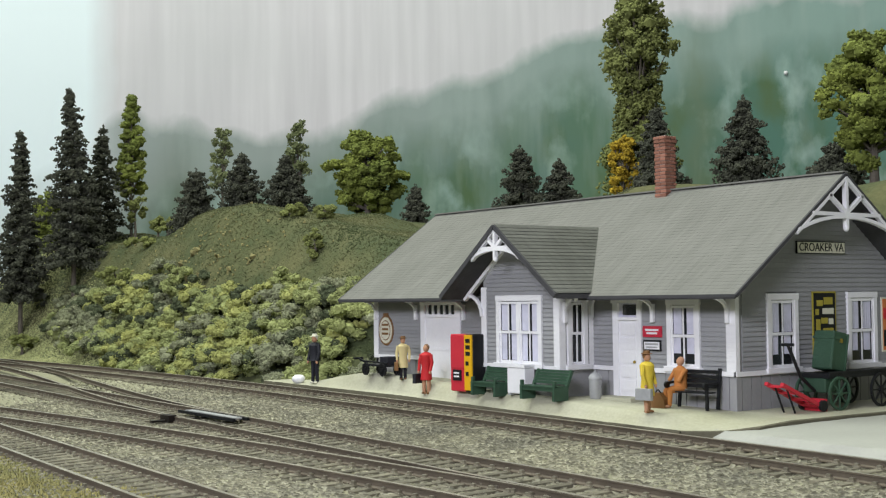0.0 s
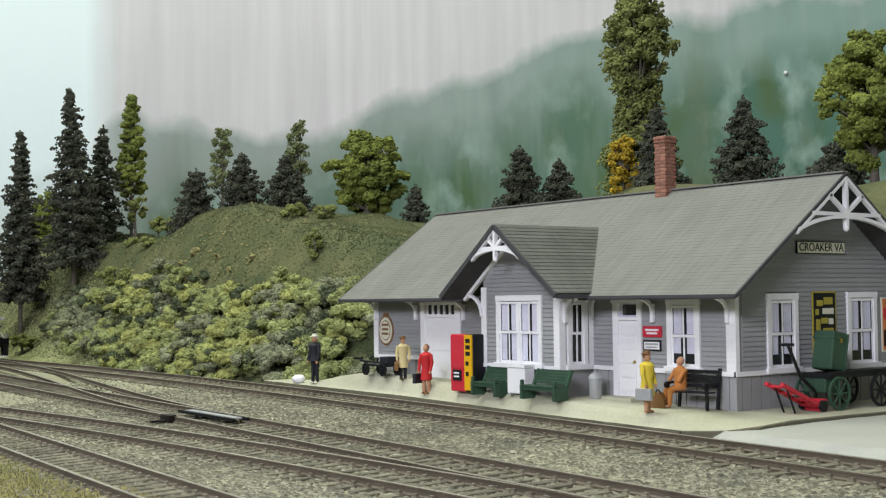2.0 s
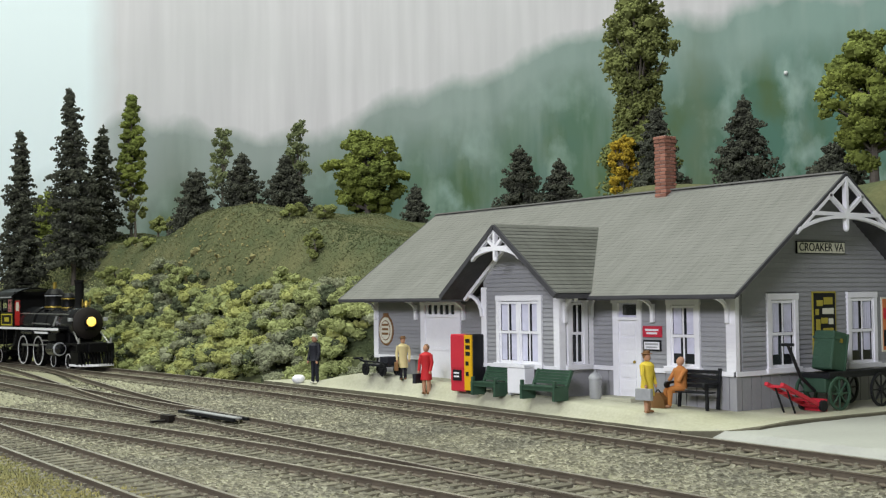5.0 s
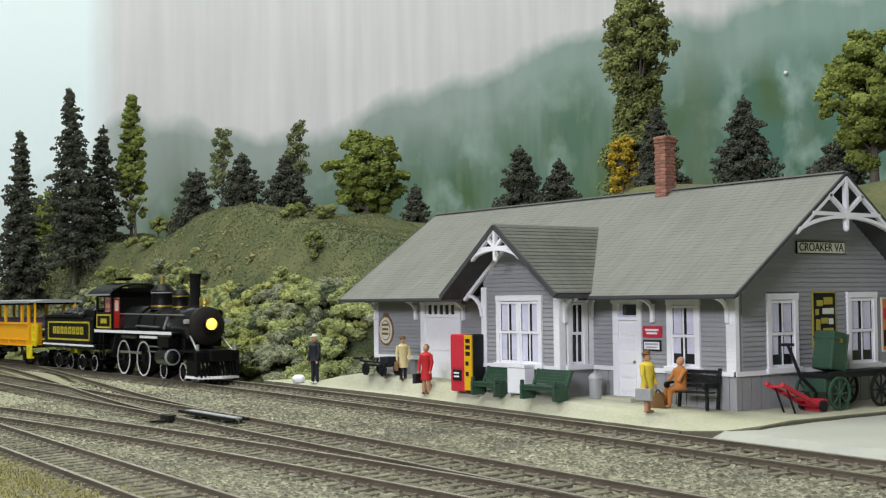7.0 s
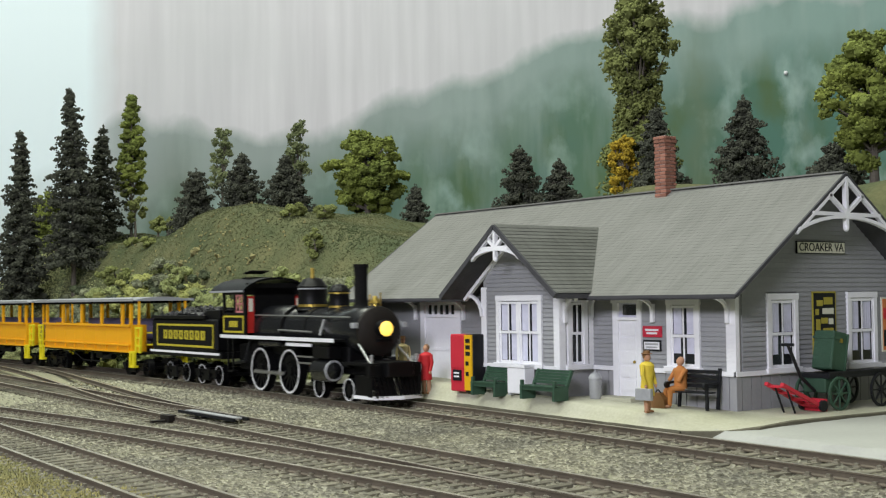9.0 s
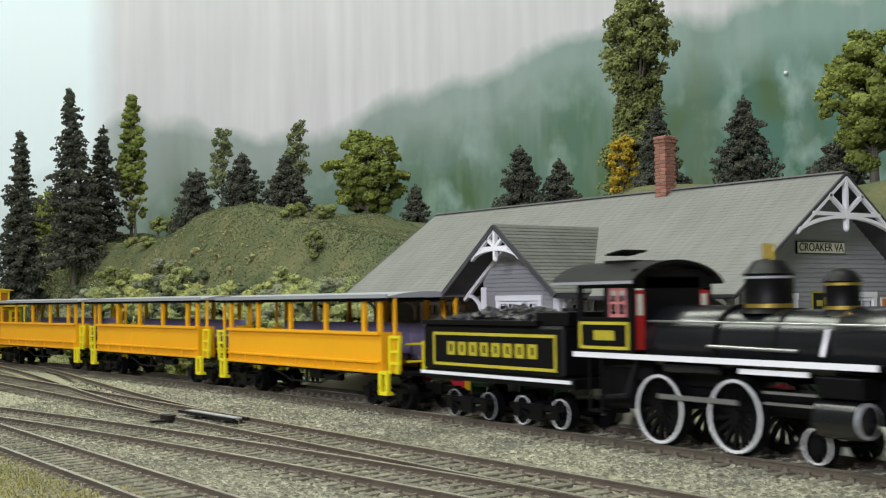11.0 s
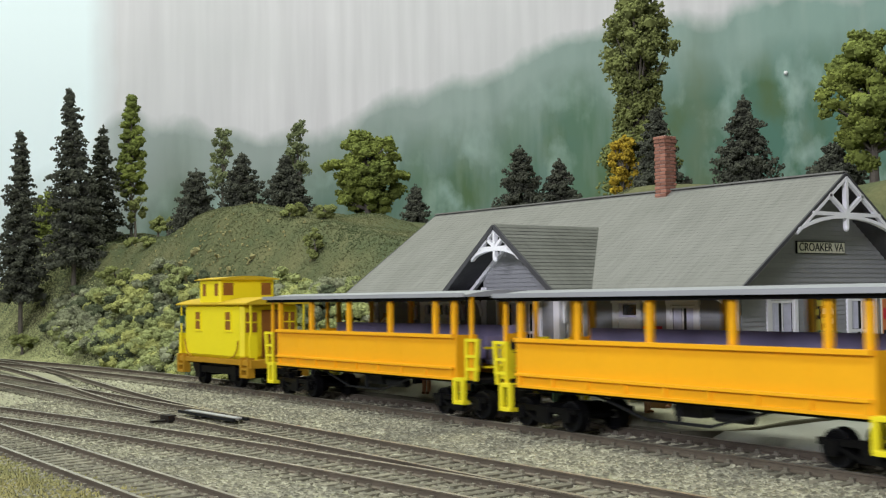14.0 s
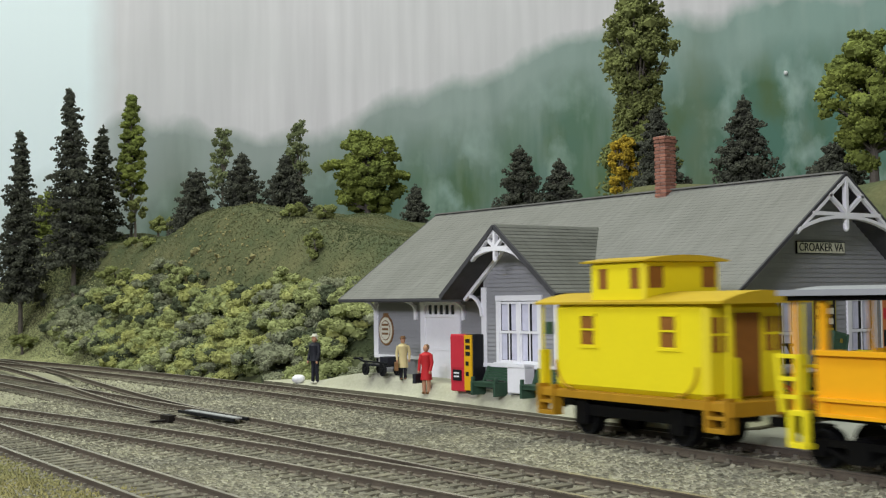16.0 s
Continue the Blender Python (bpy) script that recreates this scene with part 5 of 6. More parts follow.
    part("deck", Geo().box(-1.5 + X, 0.5 + X, -1.1, 1.1, 1.35, 1.45), "black", p)
    for i in range(11):
        y = -0.95 + 0.19 * i
        part("slat", Geo().beam((0.5 + X, y, 1.0), (0.65 + 0.3 * (1 - abs(y) / 1.3) + X, y * 0.95, 0.22), 0.09, 0.1), "black", p)
    part("rail", Geo().beam((0.65 + X, -0.98, 0.22), (0.98 + X, 0, 0.22), 0.12, 0.13).beam((0.65 + X, 0.98, 0.22), (0.98 + X, 0, 0.22), 0.12, 0.13).beam((-0.6 + X, -1.08, 0.22), (0.65 + X, -0.98, 0.22), 0.1, 0.12), "white", p, "white bottom rail")
    for y in (-1.06, 0.98):
        part("side_plate", Geo().box(-0.6 + X, 0.6 + X, y, y + 0.08, 0.25, 1.0), "black", p)
    part("flag_holder", Geo().rod((0.42 + X, -0.95, 1.4), (0.42 + X, -0.95, 1.75), 0.07).rod((0.42 + X, 0.95, 1.4), (0.42 + X, 0.95, 1.75), 0.07), "steel", p)
    part("marker_lamp", Geo().box(-0.75 + X, -0.5 + X, -1.15, -0.95, 2.7, 2.9).box(-0.75 + X, -0.5 + X, 0.95, 1.15, 2.7, 2.9), "zinc", t)
    for x in (-8.95, -6.25):
        wheelset(t, x + X, 0.9, "wheelwhite", 14, 32)
    for x in (-3.7, -1.35):
        wheelset(t, x + X, 0.42, "wheelwhite", 8)
    part("brake_rigging", Geo().box(-11.5 + X, -10.2 + X, -0.7, 0.7, 0.8, 1.9).box(-10.0 + X, -9.2 + X, -0.9, 0.9, 1.6, 2.1), "soot", t)
    for s in (-1, 1):
        part("air_reservoir", Geo().lathe((-8.4 + X, s * 1.12, 2.02), [(0, 0.05), (0.05, 0.14), (1.9, 0.14), (1.95, 0.05)], 14, 0, ax), "boiler", t, smooth=True)
        part("pipe", Geo().box(-5.6 + X, -3.5 + X, *sorted((s * 1.3, s * 1.36)), 1.96, 2.08), "white", t, "white lower footplate edge")
        part("cab_step", Geo().box(-11.3 + X, -10.7 + X, *sorted((s * 1.05, s * 1.35)), 0.7, 0.78).box(-11.3 + X, -11.22 + X, *sorted((s * 1.28, s * 1.34)), 0.7, 2.2).box(-10.78 + X, -10.7 + X, *sorted((s * 1.28, s * 1.34)), 0.7, 2.2), "black", t)
        part("injector_pipe", Geo().rod((-9.6 + X, s * 1.05, 2.1), (-10.0 + X, s * 1.1, 1.2), 0.06).rod((-10.0 + X, s * 1.1, 1.2), (-11.4 + X, s * 1.0, 1.05), 0.06), "iron", t)
    rods = []
    for s in (-1, 1):
        r = part("coupling_rod", Geo().box(-9.0 + X, -6.2 + X, min(s * 0.93, s * 1.0), max(s * 0.93, s * 1.0), -0.06, 0.06), "steel", t)
        rods.append(r)
    return t, rods


def tender():
    t = thing("tender", "black tender with yellow lining and a heap of coal", "tender")
    h = 3.95
    part("tank", Geo().box(-h, h - 0.4, -1.36, 1.36, 1.5, 2.95), "black", t)
    part("coping", Geo().box(-h, h - 1.6, -1.42, 1.42, 2.95, 3.1), "black", t)
    part("collar", Geo().box(h - 1.9, h - 0.4, -1.2, 1.2, 2.95, 3.35).lathe((h - 1.7, 0, 3.1), [(0, 0.4), (0.35, 0.3)], 14), "black", t)
    part("frame", Geo().box(-h, h, -1.3, 1.3, 1.2, 1.5), "black", t)
    for s in (-1, 1):
        a, b = sorted((s * 1.36, s * 1.38))
        g = Geo()
        for r in ((-3.3, 3.25, 1.66, 1.75), (-3.3, 3.25, 2.62, 2.71), (-3.3, -3.21, 1.66, 2.71), (3.16, 3.25, 1.66, 2.71)):
            g.box(r[0], r[1], a, b, r[2], r[3])
        part("lining", g, "gold", t, "yellow panel lining")
        for i in range(8):
            x = -2.45 + i * 0.62
            part("bar", Geo().box(x, x + 0.44, a, b, 2.0, 2.1).box(x, x + 0.44, a, b, 2.33, 2.42).box(x, x + 0.14, a, b, 2.0, 2.42).box(x + 0.30, x + 0.44, a, b, 2.0, 2.42), "gold", t)
        a, b = sorted((s * 1.4, s * 1.44))
        part("step_edge", Geo().box(-h - 0.05, h, a, b, 1.36, 1.46), "white", t, "white frame edge")
    rng = np.random.default_rng(3)
    n = 420
    xx, yy = rng.uniform(-3.5, 2.0, n), rng.uniform(-1.1, 1.1, n)
    zz = 3.02 + 0.38 * np.exp(-((xx + 0.4) / 2.2) ** 2) * (1 - (yy / 1.5) ** 2) + rng.uniform(-0.05, 0.05, n)
    crumbs("coal", np.stack([xx, yy, zz], 1), rng.uniform(0.08, 0.17, n), "coal", rng, t)
    bogie(t, -1.83, 0.44, 0.97, "zinc")
    bogie(t, 1.86, 0.44, 0.92, "wheelwhite")
    coupler(t, -h, -h - 1.0)
    coupler(t, h, h + 0.5)
    return t


def coach():
    t = thing("coach", "open-sided orange excursion coach with grey roof", "railway coach", group="coaches of the train")
    h = 6.42
    for s in (-1, 1):
        a, b = sorted((s * 1.3, s * 1.38))
        sd = part("side", Geo().box(-h, h, a, b, 1.2, 2.58), "orange", t, "orange waist-high side panel")
        a, b = sorted((s * 1.38, s * 1.45))
        part("rail", Geo().box(-h - 0.03, h + 0.03, a - 0.06, b, 2.5, 2.62), "orange", sd)
        part("ledge", Geo().box(-h, h, *sorted((s * 1.38, s * 1.5)), 1.52, 1.60), "orange", sd)
        part("sill", Geo().box(-h, h, a, b, 1.18, 1.26), "orange", sd)
        for i in range(9):
            x = -h + 0.15 + i * (2 * h - 0.3) / 8
            part("rib", Geo().box(x - 0.06, x + 0.06, a, b, 1.26, 1.52), "orange", sd)
            part("seam", Geo().box(x - 0.012, x + 0.012, *sorted((s * 1.37, s * 1.386)), 1.6, 2.5), "orange", sd)
        for x in (-6.32, -3.6, -0.62, 2.33, 5.22, 6.32):
            part("post", Geo().box(x - 0.1, x + 0.1, *sorted((s * 1.24, s * 1.38)), 2.58, 3.82), "orange", t, "orange window post")
        part("fascia", Geo().box(-h - 0.85, h + 0.85, *sorted((s * 1.42, s * 1.5)), 3.68, 3.84), "soot", t, "dark roof fascia")
    part("floor", Geo().box(-h - 1.0, h + 1.0, -1.28, 1.28, 1.1, 1.22), "soot", t)
    arch = [(1.62 * q, 3.84 + 0.17 * (1 - q * q)) for q in [i / 8 - 1 for i in range(17)]]
    part("roof", Geo().prism(arch + [(1.62, 3.80), (-1.62, 3.80)], -h - 0.9, h + 0.9, "x"), "coachroof", t, "smooth grey arched roof")
    part("roof_edge", Geo().box(-h - 0.92, h + 0.92, -1.66, -1.60, 3.79, 3.92).box(-h - 0.92, h + 0.92, 1.60, 1.66, 3.79, 3.92), "coachroof", t)
    part("ceiling", Geo().box(-h, h, -1.5, 1.5, 3.7, 3.78), "soot", t)
    for i in range(10):
        x = -h + 0.8 + i * 1.27
        for y in (-0.75, 0.75):
            part("seat", Geo().box(x, x + 0.5, y - 0.5, y + 0.5, 1.6, 1.75).box(x - 0.08, x + 0.04, y - 0.5, y + 0.5, 1.7, 2.5), "seat", t, "violet-grey bench seat")
    for y in (-1.2, 1.1):
        part("bench_back", Geo().box(-h + 0.3, h - 0.3, y, y + 0.1, 1.7, 2.5 if y < 0 else 2.86), "seat", t, "violet-grey bench back")
    for e in (-1, 1):
        for s in (-1, 1):
            part("end_wall", Geo().box(*sorted((e * h, e * (h + 0.08))), *sorted((s * 0.55, s * 1.38)), 1.2, 2.6), "orange", t)
            part("end_post", Geo().box(*sorted((e * (h + 0.72), e * (h + 0.84))), *sorted((s * 1.2, s * 1.3)), 1.2, 3.8), "orange", t)
            g = Geo()
            x0, x1 = e * (h + 0.62), e * (h + 1.25)
            y = s * 1.34
            for zz in (1.55, 1.95, 2.45):
                g.beam((x0, y, zz), (x1, y, zz), 0.09, 0.09)
            g.beam((x0, y, 1.2), (x0, y, 2.5), 0.1, 0.1, up=(1, 0, 0)).beam((x1, y, 2.5), (x1 - e * 0.15, y, 1.2), 0.12, 0.12, up=(1, 0, 0))
            part("handrail", g, "yellow", t, "yellow end railing")
            g = Geo()
            near = 0.06 if e > 0 else 0.36
            xa, xb = e * (h + near), e * (h + near + 0.44)
            for xx in (xa, xb):
                g.beam((xx, s * 1.4, 0.5), (xx, s * 1.4, 1.25), 0.13, 0.16, up=(1, 0, 0))
            g.box(*sorted((xa - e * 0.06, xb + e * 0.06)), *sorted((s * 1.2, s * 1.48)), 0.44, 0.56)
            g.box(*sorted((xa, xb)), *sorted((s * 1.2, s * 1.46)), 1.15, 1.27)
            part("step", g, "yellow", t, "yellow boarding step")
        part("end_gate", Geo().beam((e * (h + 0.95), -0.9, 2.2), (e * (h + 0.95), 0.9, 2.2), 0.07, 0.07).beam((e * (h + 0.95), -0.9, 1.6), (e * (h + 0.95), 0.9, 1.6), 0.07, 0.07).box(*sorted((e * (h + 0.9), e * (h + 1.0))), -0.25, 0.25, 1.2, 2.3), "yellow", t)
        part("brake_wheel", Geo().lathe((e * (h + 1.02), 0.3, 2.25), [(0, 0.26), (0.05, 0.26)], 16, 0, (e, 0, 0)), "iron", t)
        bogie(t, 6.1 if e > 0 else -5.65, 0.43, 1.12, "iron")
        coupler(t, e * (h + 0.9), e * (h + 1.6))
    part("truss_rod", Geo().rod((-3.2, -1.0, 1.1), (-1.2, -1.0, 0.6), 0.04).rod((-1.2, -1.0, 0.6), (1.2, -1.0, 0.6), 0.04).rod((1.2, -1.0, 0.6), (3.2, -1.0, 1.1), 0.04), "iron", t)
    part("brake_gear", Geo().box(-0.7, 0.3, -0.5, 0.2, 0.7, 1.1).rod((1.0, -0.6, 0.85), (2.2, -0.6, 0.85), 0.16).box(-0.06, 0.06, -1.0, -0.9, 0.55, 1.1), "iron", t)
    return t


def caboose():
    t = thing("caboose", "bright yellow four-wheel caboose with a small cupola", "caboose")
    h = 3.05
    body = part("body", Geo().box(-h, h, -1.36, 1.36, 1.25, 3.62), "caboose", t, "yellow wooden body")
    for s in (-1, 1):
        a, b = sorted((s * 1.36, s * 1.40))
        for x in (-1.5, 1.72):
            w = new("window")
            w.parent = t
            part("pane", Geo().box(x - 0.29, x + 0.29, *sorted((s * 1.358, s * 1.366)), 2.5, 3.3), "brownsash", w)
            g = Geo()
            for r in ((x - 0.36, x - 0.28, 2.46, 3.33), (x + 0.28, x + 0.36, 2.46, 3.33), (x - 0.3, x + 0.3, 2.88, 2.93), (x - 0.36, x + 0.36, 3.27, 3.35)):
                g.box(r[0], r[1], a, b, r[2], r[3])
            part("frame", g, "caboose", w)
            part("sill", Geo().box(x - 0.42, x + 0.42, a, b + 0.03, 2.4, 2.48), "caboose", w)
        # curved grab irons
        for x, d in ((-2.45, 1), (2.35, -1)):
            g = Geo()
            for i in range(6):
                f = lambda q: (x - d * 0.45 + d * 0.75 * (1 - math.cos(q)), s * 1.42, 2.05 - 0.75 * math.sin(q))
                g.rod(f(1.57 * i / 6), f(1.57 * (i + 1) / 6), 0.03, n=6)
            part("grab_iron", g, "ochre", t)
        part("side_sill", Geo().box(-h - 0.6, h + 0.6, *sorted((s * 1.25, s * 1.38)), 1.02, 1.22), "ochre", t, "ochre side sill")
    part("floor", Geo().box(-3.75, 3.75, -1.3, 1.3, 1.05, 1.25), "ochre", t)
    arch = [(1.5 * q, 3.64 + 0.26 * (1 - q * q)) for q in [i / 8 - 1 for i in range(17)]]
    part("roof", Geo().prism(arch + [(1.5, 3.58), (-1.5, 3.58)], -h - 0.72, h + 0.72, "x"), "roofyellow", t, "ochre arched roof")
    part("cupola", Geo().box(-1.42, 0.78, -1.33, 1.33, 3.6, 4.72), "caboose", t, "yellow cupola")
    arch = [(1.46 * q, 4.72 + 0.13 * (1 - q * q)) for q in [i / 8 - 1 for i in range(17)]]
    part("cupola_roof", Geo().prism(arch + [(1.46, 4.68), (-1.46, 4.68)], -1.66, 1.02, "x"), "roofyellow", t, "ochre-yellow cupola roof")
    for s in (-1, 1):
        for x in (-0.85, 0.44):
            part("cupola_window", Geo().box(x - 0.17, x + 0.17, *sorted((s * 1.33, s * 1.345)), 3.98, 4.52), "brownsash", t, "brown cupola window")
    for e, x in ((1, 0.78), (-1, -1.42)):
        for y in (-0.92, 0.92):
            part("cupola_window", Geo().box(*sorted((x, x + e * 0.015)), y - 0.24, y + 0.24, 4.0, 4.55), "brownsash", t, "brown cupola window")
    for e in (-1, 1):
        part("door", Geo().box(*sorted((e * h, e * (h + 0.03))), -0.42, 0.42, 1.3, 3.35), "brownsash", t, "brown end door")
        for y in (-0.9, 0.9):
            part("end_window", Geo().box(*sorted((e * h, e * (h + 0.02))), y - 0.26, y + 0.26, 2.4, 3.25), "brownsash", t)
            g = Geo()
            g.box(*sorted((e * (h + 0.02), e * (h + 0.035))), y - 0.03, y + 0.03, 2.4, 3.25).box(*sorted((e * (h + 0.02), e * (h + 0.035))), y - 0.26, y + 0.26, 2.8, 2.86)
            part("muntin", g, "caboose", t)
        for s in (-1, 1):
            g = Geo()
            xa, xb = e * (h + 0.02), e * (h + 0.68)
            y = s * 1.3
            g.box(*sorted((xa, xb)), *sorted((s * 1.1, s * 1.44)), 0.5, 0.62).box(*sorted((xa, xb)), *sorted((s * 1.1, s * 1.44)), 0.82, 0.9)
            for xx in (xa, xb):
                g.box(*sorted((xx - 0.06, xx + 0.06)), *sorted((s * 1.1, s * 1.44)), 0.5, 1.35)
            part("step", g, "ochre", t, "ochre boarding step")
            part("end_rail", Geo().box(*sorted((e * (h + 0.66), e * (h + 0.73))), *sorted((s * 0.98, s * 1.34)), 1.25, 2.3), "caboose", t, "yellow end railing panel")
            part("roof_post", Geo().rod((e * (h + 0.66), s * 1.25, 1.2), (e * (h + 0.66), s * 1.25, 3.6), 0.04), "caboose", t)
        part("buffer_beam", Geo().box(*sorted((e * (h + 0.66), e * (h + 0.84))), -1.35, 1.35, 0.9, 1.25), "ochre", t)
        coupler(t, e * (h + 0.8), e * (h + 1.6))
    g = Geo()
    for s in (-1, 1):
        g.box(-2.3, 2.3, *sorted((s * 0.92, s * 1.06)), 0.55, 0.85)
        for x in (-2.2, 1.65):
            g.box(x - 0.25, x + 0.25, *sorted((s * 0.9, s * 1.12)), 0.3, 0.95)
    part("under_frame", g.box(-2.6, 2.6, -0.9, 0.9, 0.6, 1.05), "black", t)
    part("marker_lamp", Geo().box(-h - 0.2, -h, -1.52, -1.36, 2.75, 3.1), "darkgreen", t, "green marker lamp")
    for x in (-2.2, 1.65):
        wheelset(t, x, 0.45, "iron")
    return t


# distance of the headlight along the running track, by the second
RUN_T = (0.0, 2.0, 2.5, 3.0, 3.5, 4.0, 5.2, 6.5, 7.0, 7.1, 7.6, 7.7, 8.0, 8.5, 9.0, 9.2, 11.3, 11.5, 12.0, 12.5, 13.0, 13.5, 14.0, 14.5, 15.0, 15.5, 16.0)
RUN_S = (-72.5, -63.4, -61.1, -58.7, -56.0, -52.6, -44.3, -34.15, -29.7, -29.2, -29.1, -28.4, -25.8, -19.9, -13.8, -11.45, 14.5, 17.0, 23.2, 29.5, 35.7, 41.95, 48.2, 54.4, 61.2, 68.25, 75.9)


def run(t):
    return float(np.interp(t, RUN_T, RUN_S))


loco, loco_rods = locomotive()
tend = tender()
cars = [coach() for _ in range(3)]
cab_car = caboose()
CONSIST = [(loco, -6.0), (tend, -15.95), (cars[0], -29.2), (cars[1], -45.55), (cars[2], -61.85), (cab_car, -74.85)]


# ---- things on the platform ----
def figurine(label, x, y, h, turn, coat, legs, hair, bag=None, hat=None, long=True, seated=False, z=None):
    """A painted model figure: one plain mesh on the platform."""
    g = Geo()
    s = h / 1.75
    slots = [coat, legs, "flesh", hair, bag or "brown", hat or hair]
    if seated:
        g.ball((0, 0, 0.72 * s), 0.2 * s, 0.17 * s, 0.2 * s, 0)
        g.lathe((0, 0, 0.55 * s), [(0, 0.2 * s), (0.3 * s, 0.19 * s), (0.55 * s, 0.22 * s), (0.68 * s, 0.08 * s)], 12, 0)
        for q in (-0.1, 0.1):
            g.rod((q * s, 0, 0.55 * s), (q * s, -0.45 * s, 0.52 * s), 0.11 * s, 0.09 * s, 8, 0)
            g.rod((q * s, -0.45 * s, 0.54 * s), (q * s * 1.2, -0.5 * s, 0.06 * s), 0.085 * s, 0.06 * s, 8, 1)
            g.ball((q * s * 1.2, -0.56 * s, 0.05 * s), 0.06 * s, 0.12 * s, 0.05 * s, 3, 6)
            g.rod((q * 2.2 * s, 0, 1.12 * s), (q * 2.3 * s, -0.25 * s, 0.78 * s), 0.07 * s, 0.055 * s, 8, 0)
        top = 1.35
    else:
        for q in (-0.09, 0.09):
            g.rod((q * s, 0.03 * s * (1 if q > 0 else -1), 0.0), (q * s, 0, 0.85 * s), 0.06 * s, 0.09 * s, 8, 1)
            g.ball((q * s, -0.05 * s, 0.04 * s), 0.055 * s, 0.12 * s, 0.045 * s, 3, 6)
        hem = 0.5 if long else 0.82
        g.tube([(Vector((0, 0, k * s)), Vector((0, 0, 1)), r * s) for k, r in ((hem, 0.22), (0.95, 0.17), (1.2, 0.2), (1.38, 0.22), (1.46, 0.16), (1.5, 0.07))], 14, 0)
        for q in (-1, 1):
            g.rod((q * 0.2 * s, 0, 1.4 * s), (q * 0.27 * s, -0.03 * s, 1.1 * s), 0.075 * s, 0.065 * s, 8, 0)
            g.rod((q * 0.27 * s, -0.03 * s, 1.1 * s), (q * 0.25 * s, -0.12 * s, 0.82 * s), 0.062 * s, 0.05 * s, 8, 0)
            g.ball((q * 0.25 * s, -0.13 * s, 0.78 * s), 0.045 * s, 0.045 * s, 0.06 * s, 2, 6)
        top = 1.62
        if bag:
            g.box(-0.36 * s, -0.22 * s, -0.36 * s, 0.18 * s, 0.38 * s, 0.72 * s, 4)
    g.rod((0, 0, (top - 0.2) * s), (0, 0, (top - 0.05) * s), 0.055 * s, 0.055 * s, 8, 2)
    g.ball((0, -0.01 * s, top * s), 0.1 * s, 0.11 * s, 0.13 * s, 2)
    g.ball((0, 0.025 * s, (top + 0.04) * s), 0.108 * s, 0.11 * s, 0.115 * s, 3)
    if hat:
        g.lathe((0, 0, (top + 0.09) * s), [(0, 0.17 * s), (0.02 * s, 0.17 * s), (0.025 * s, 0.105 * s), (0.1 * s, 0.09 * s)], 14, 5)
    ob = new("figurine", g.mesh("figurine", slots, True))
    ob.matrix_world = at(x, y, deck(x, y) if z is None else z, turn)
    return tagged(ob, label, "figurine")


figurine("painted model figure in a red coat with dark bag", -13.42, -1.6, 1.8, 20, "coat_red", "flesh", "brown", bag="navy")
figurine("painted model figure in a cream coat carrying a suitcase", -15.6, -1.16, 1.62, 60, "coat_tan", "navy", "brown", bag="brown", hat="brown")
figurine("painted model figure in a black suit with white collar", -22.4, -1.12, 2.05, 10, "navy", "navy", "cream", long=False, hat="cream")
figurine("painted model figure in a yellow coat with grey bag", -1.25, -2.37, 1.72, 100, "coat_yellow", "flesh", "brown", bag="zinc", hat="brown")
figurine("painted model figure in orange seated on the iron bench", -1.73, -0.5, 1.75, -10, "coat_orange", "coat_orange", "flesh", seated=True, z=0.05)


def green_bench(x, y, w):
    t = thing("platform_bench", "dark green slatted platform bench with solid ends", "bench", at(x, y, deck(x, y) - 0.01), "green platform benches")
    for i in range(4):
        part("seat_slat", Geo().box(-w / 2, w / 2, -0.5 + i * 0.13, -0.39 + i * 0.13, 0.42, 0.46), "darkgreen", t)
    for i in range(5):
        z = 0.5 + i * 0.09
        part("back_slat", Geo().box(-w / 2, w / 2, 0.06 + 0.045 * i, 0.11 + 0.045 * i, z, z + 0.08), "darkgreen", t)
    for s in (-1, 1):
        part("bench_end", Geo().box(min(s * w / 2, s * (w / 2 - 0.1)), max(s * w / 2, s * (w / 2 - 0.1)), -0.5, 0.1, 0.0, 0.42).box(min(s * w / 2, s * (w / 2 - 0.1)), max(s * w / 2, s * (w / 2 - 0.1)), -0.48, -0.38, 0.42, 0.62).beam((s * (w / 2 - 0.05), 0.05, 0.4), (s * (w / 2 - 0.05), 0.3, 0.94), 0.09, 0.1), "darkgreen", t)
    part("stretcher", Geo().box(-w / 2 + 0.1, w / 2 - 0.1, -0.45, -0.38, 0.3, 0.42), "darkgreen", t)


green_bench(-9.1, -1.82, 1.35)
green_bench(-6.05, -2.0, 1.7)

wb = thing("white_cabinet", "white enamel cool box standing between the benches", "cabinet", at(-7.68, -1.8, deck(-7.7, -1.85)))
part("body", Geo().box(-0.46, 0.46, -0.22, 0.22, 0.06, 0.92), "white", wb)
part("lid", Geo().box(-0.49, 0.49, -0.25, 0.25, 0.92, 1.02), "white", wb)
for x in (-0.36, 0.36):
    part("foot", Geo().box(x - 0.08, x + 0.08, -0.2, 0.2, 0.0, 0.06), "zinc", wb)

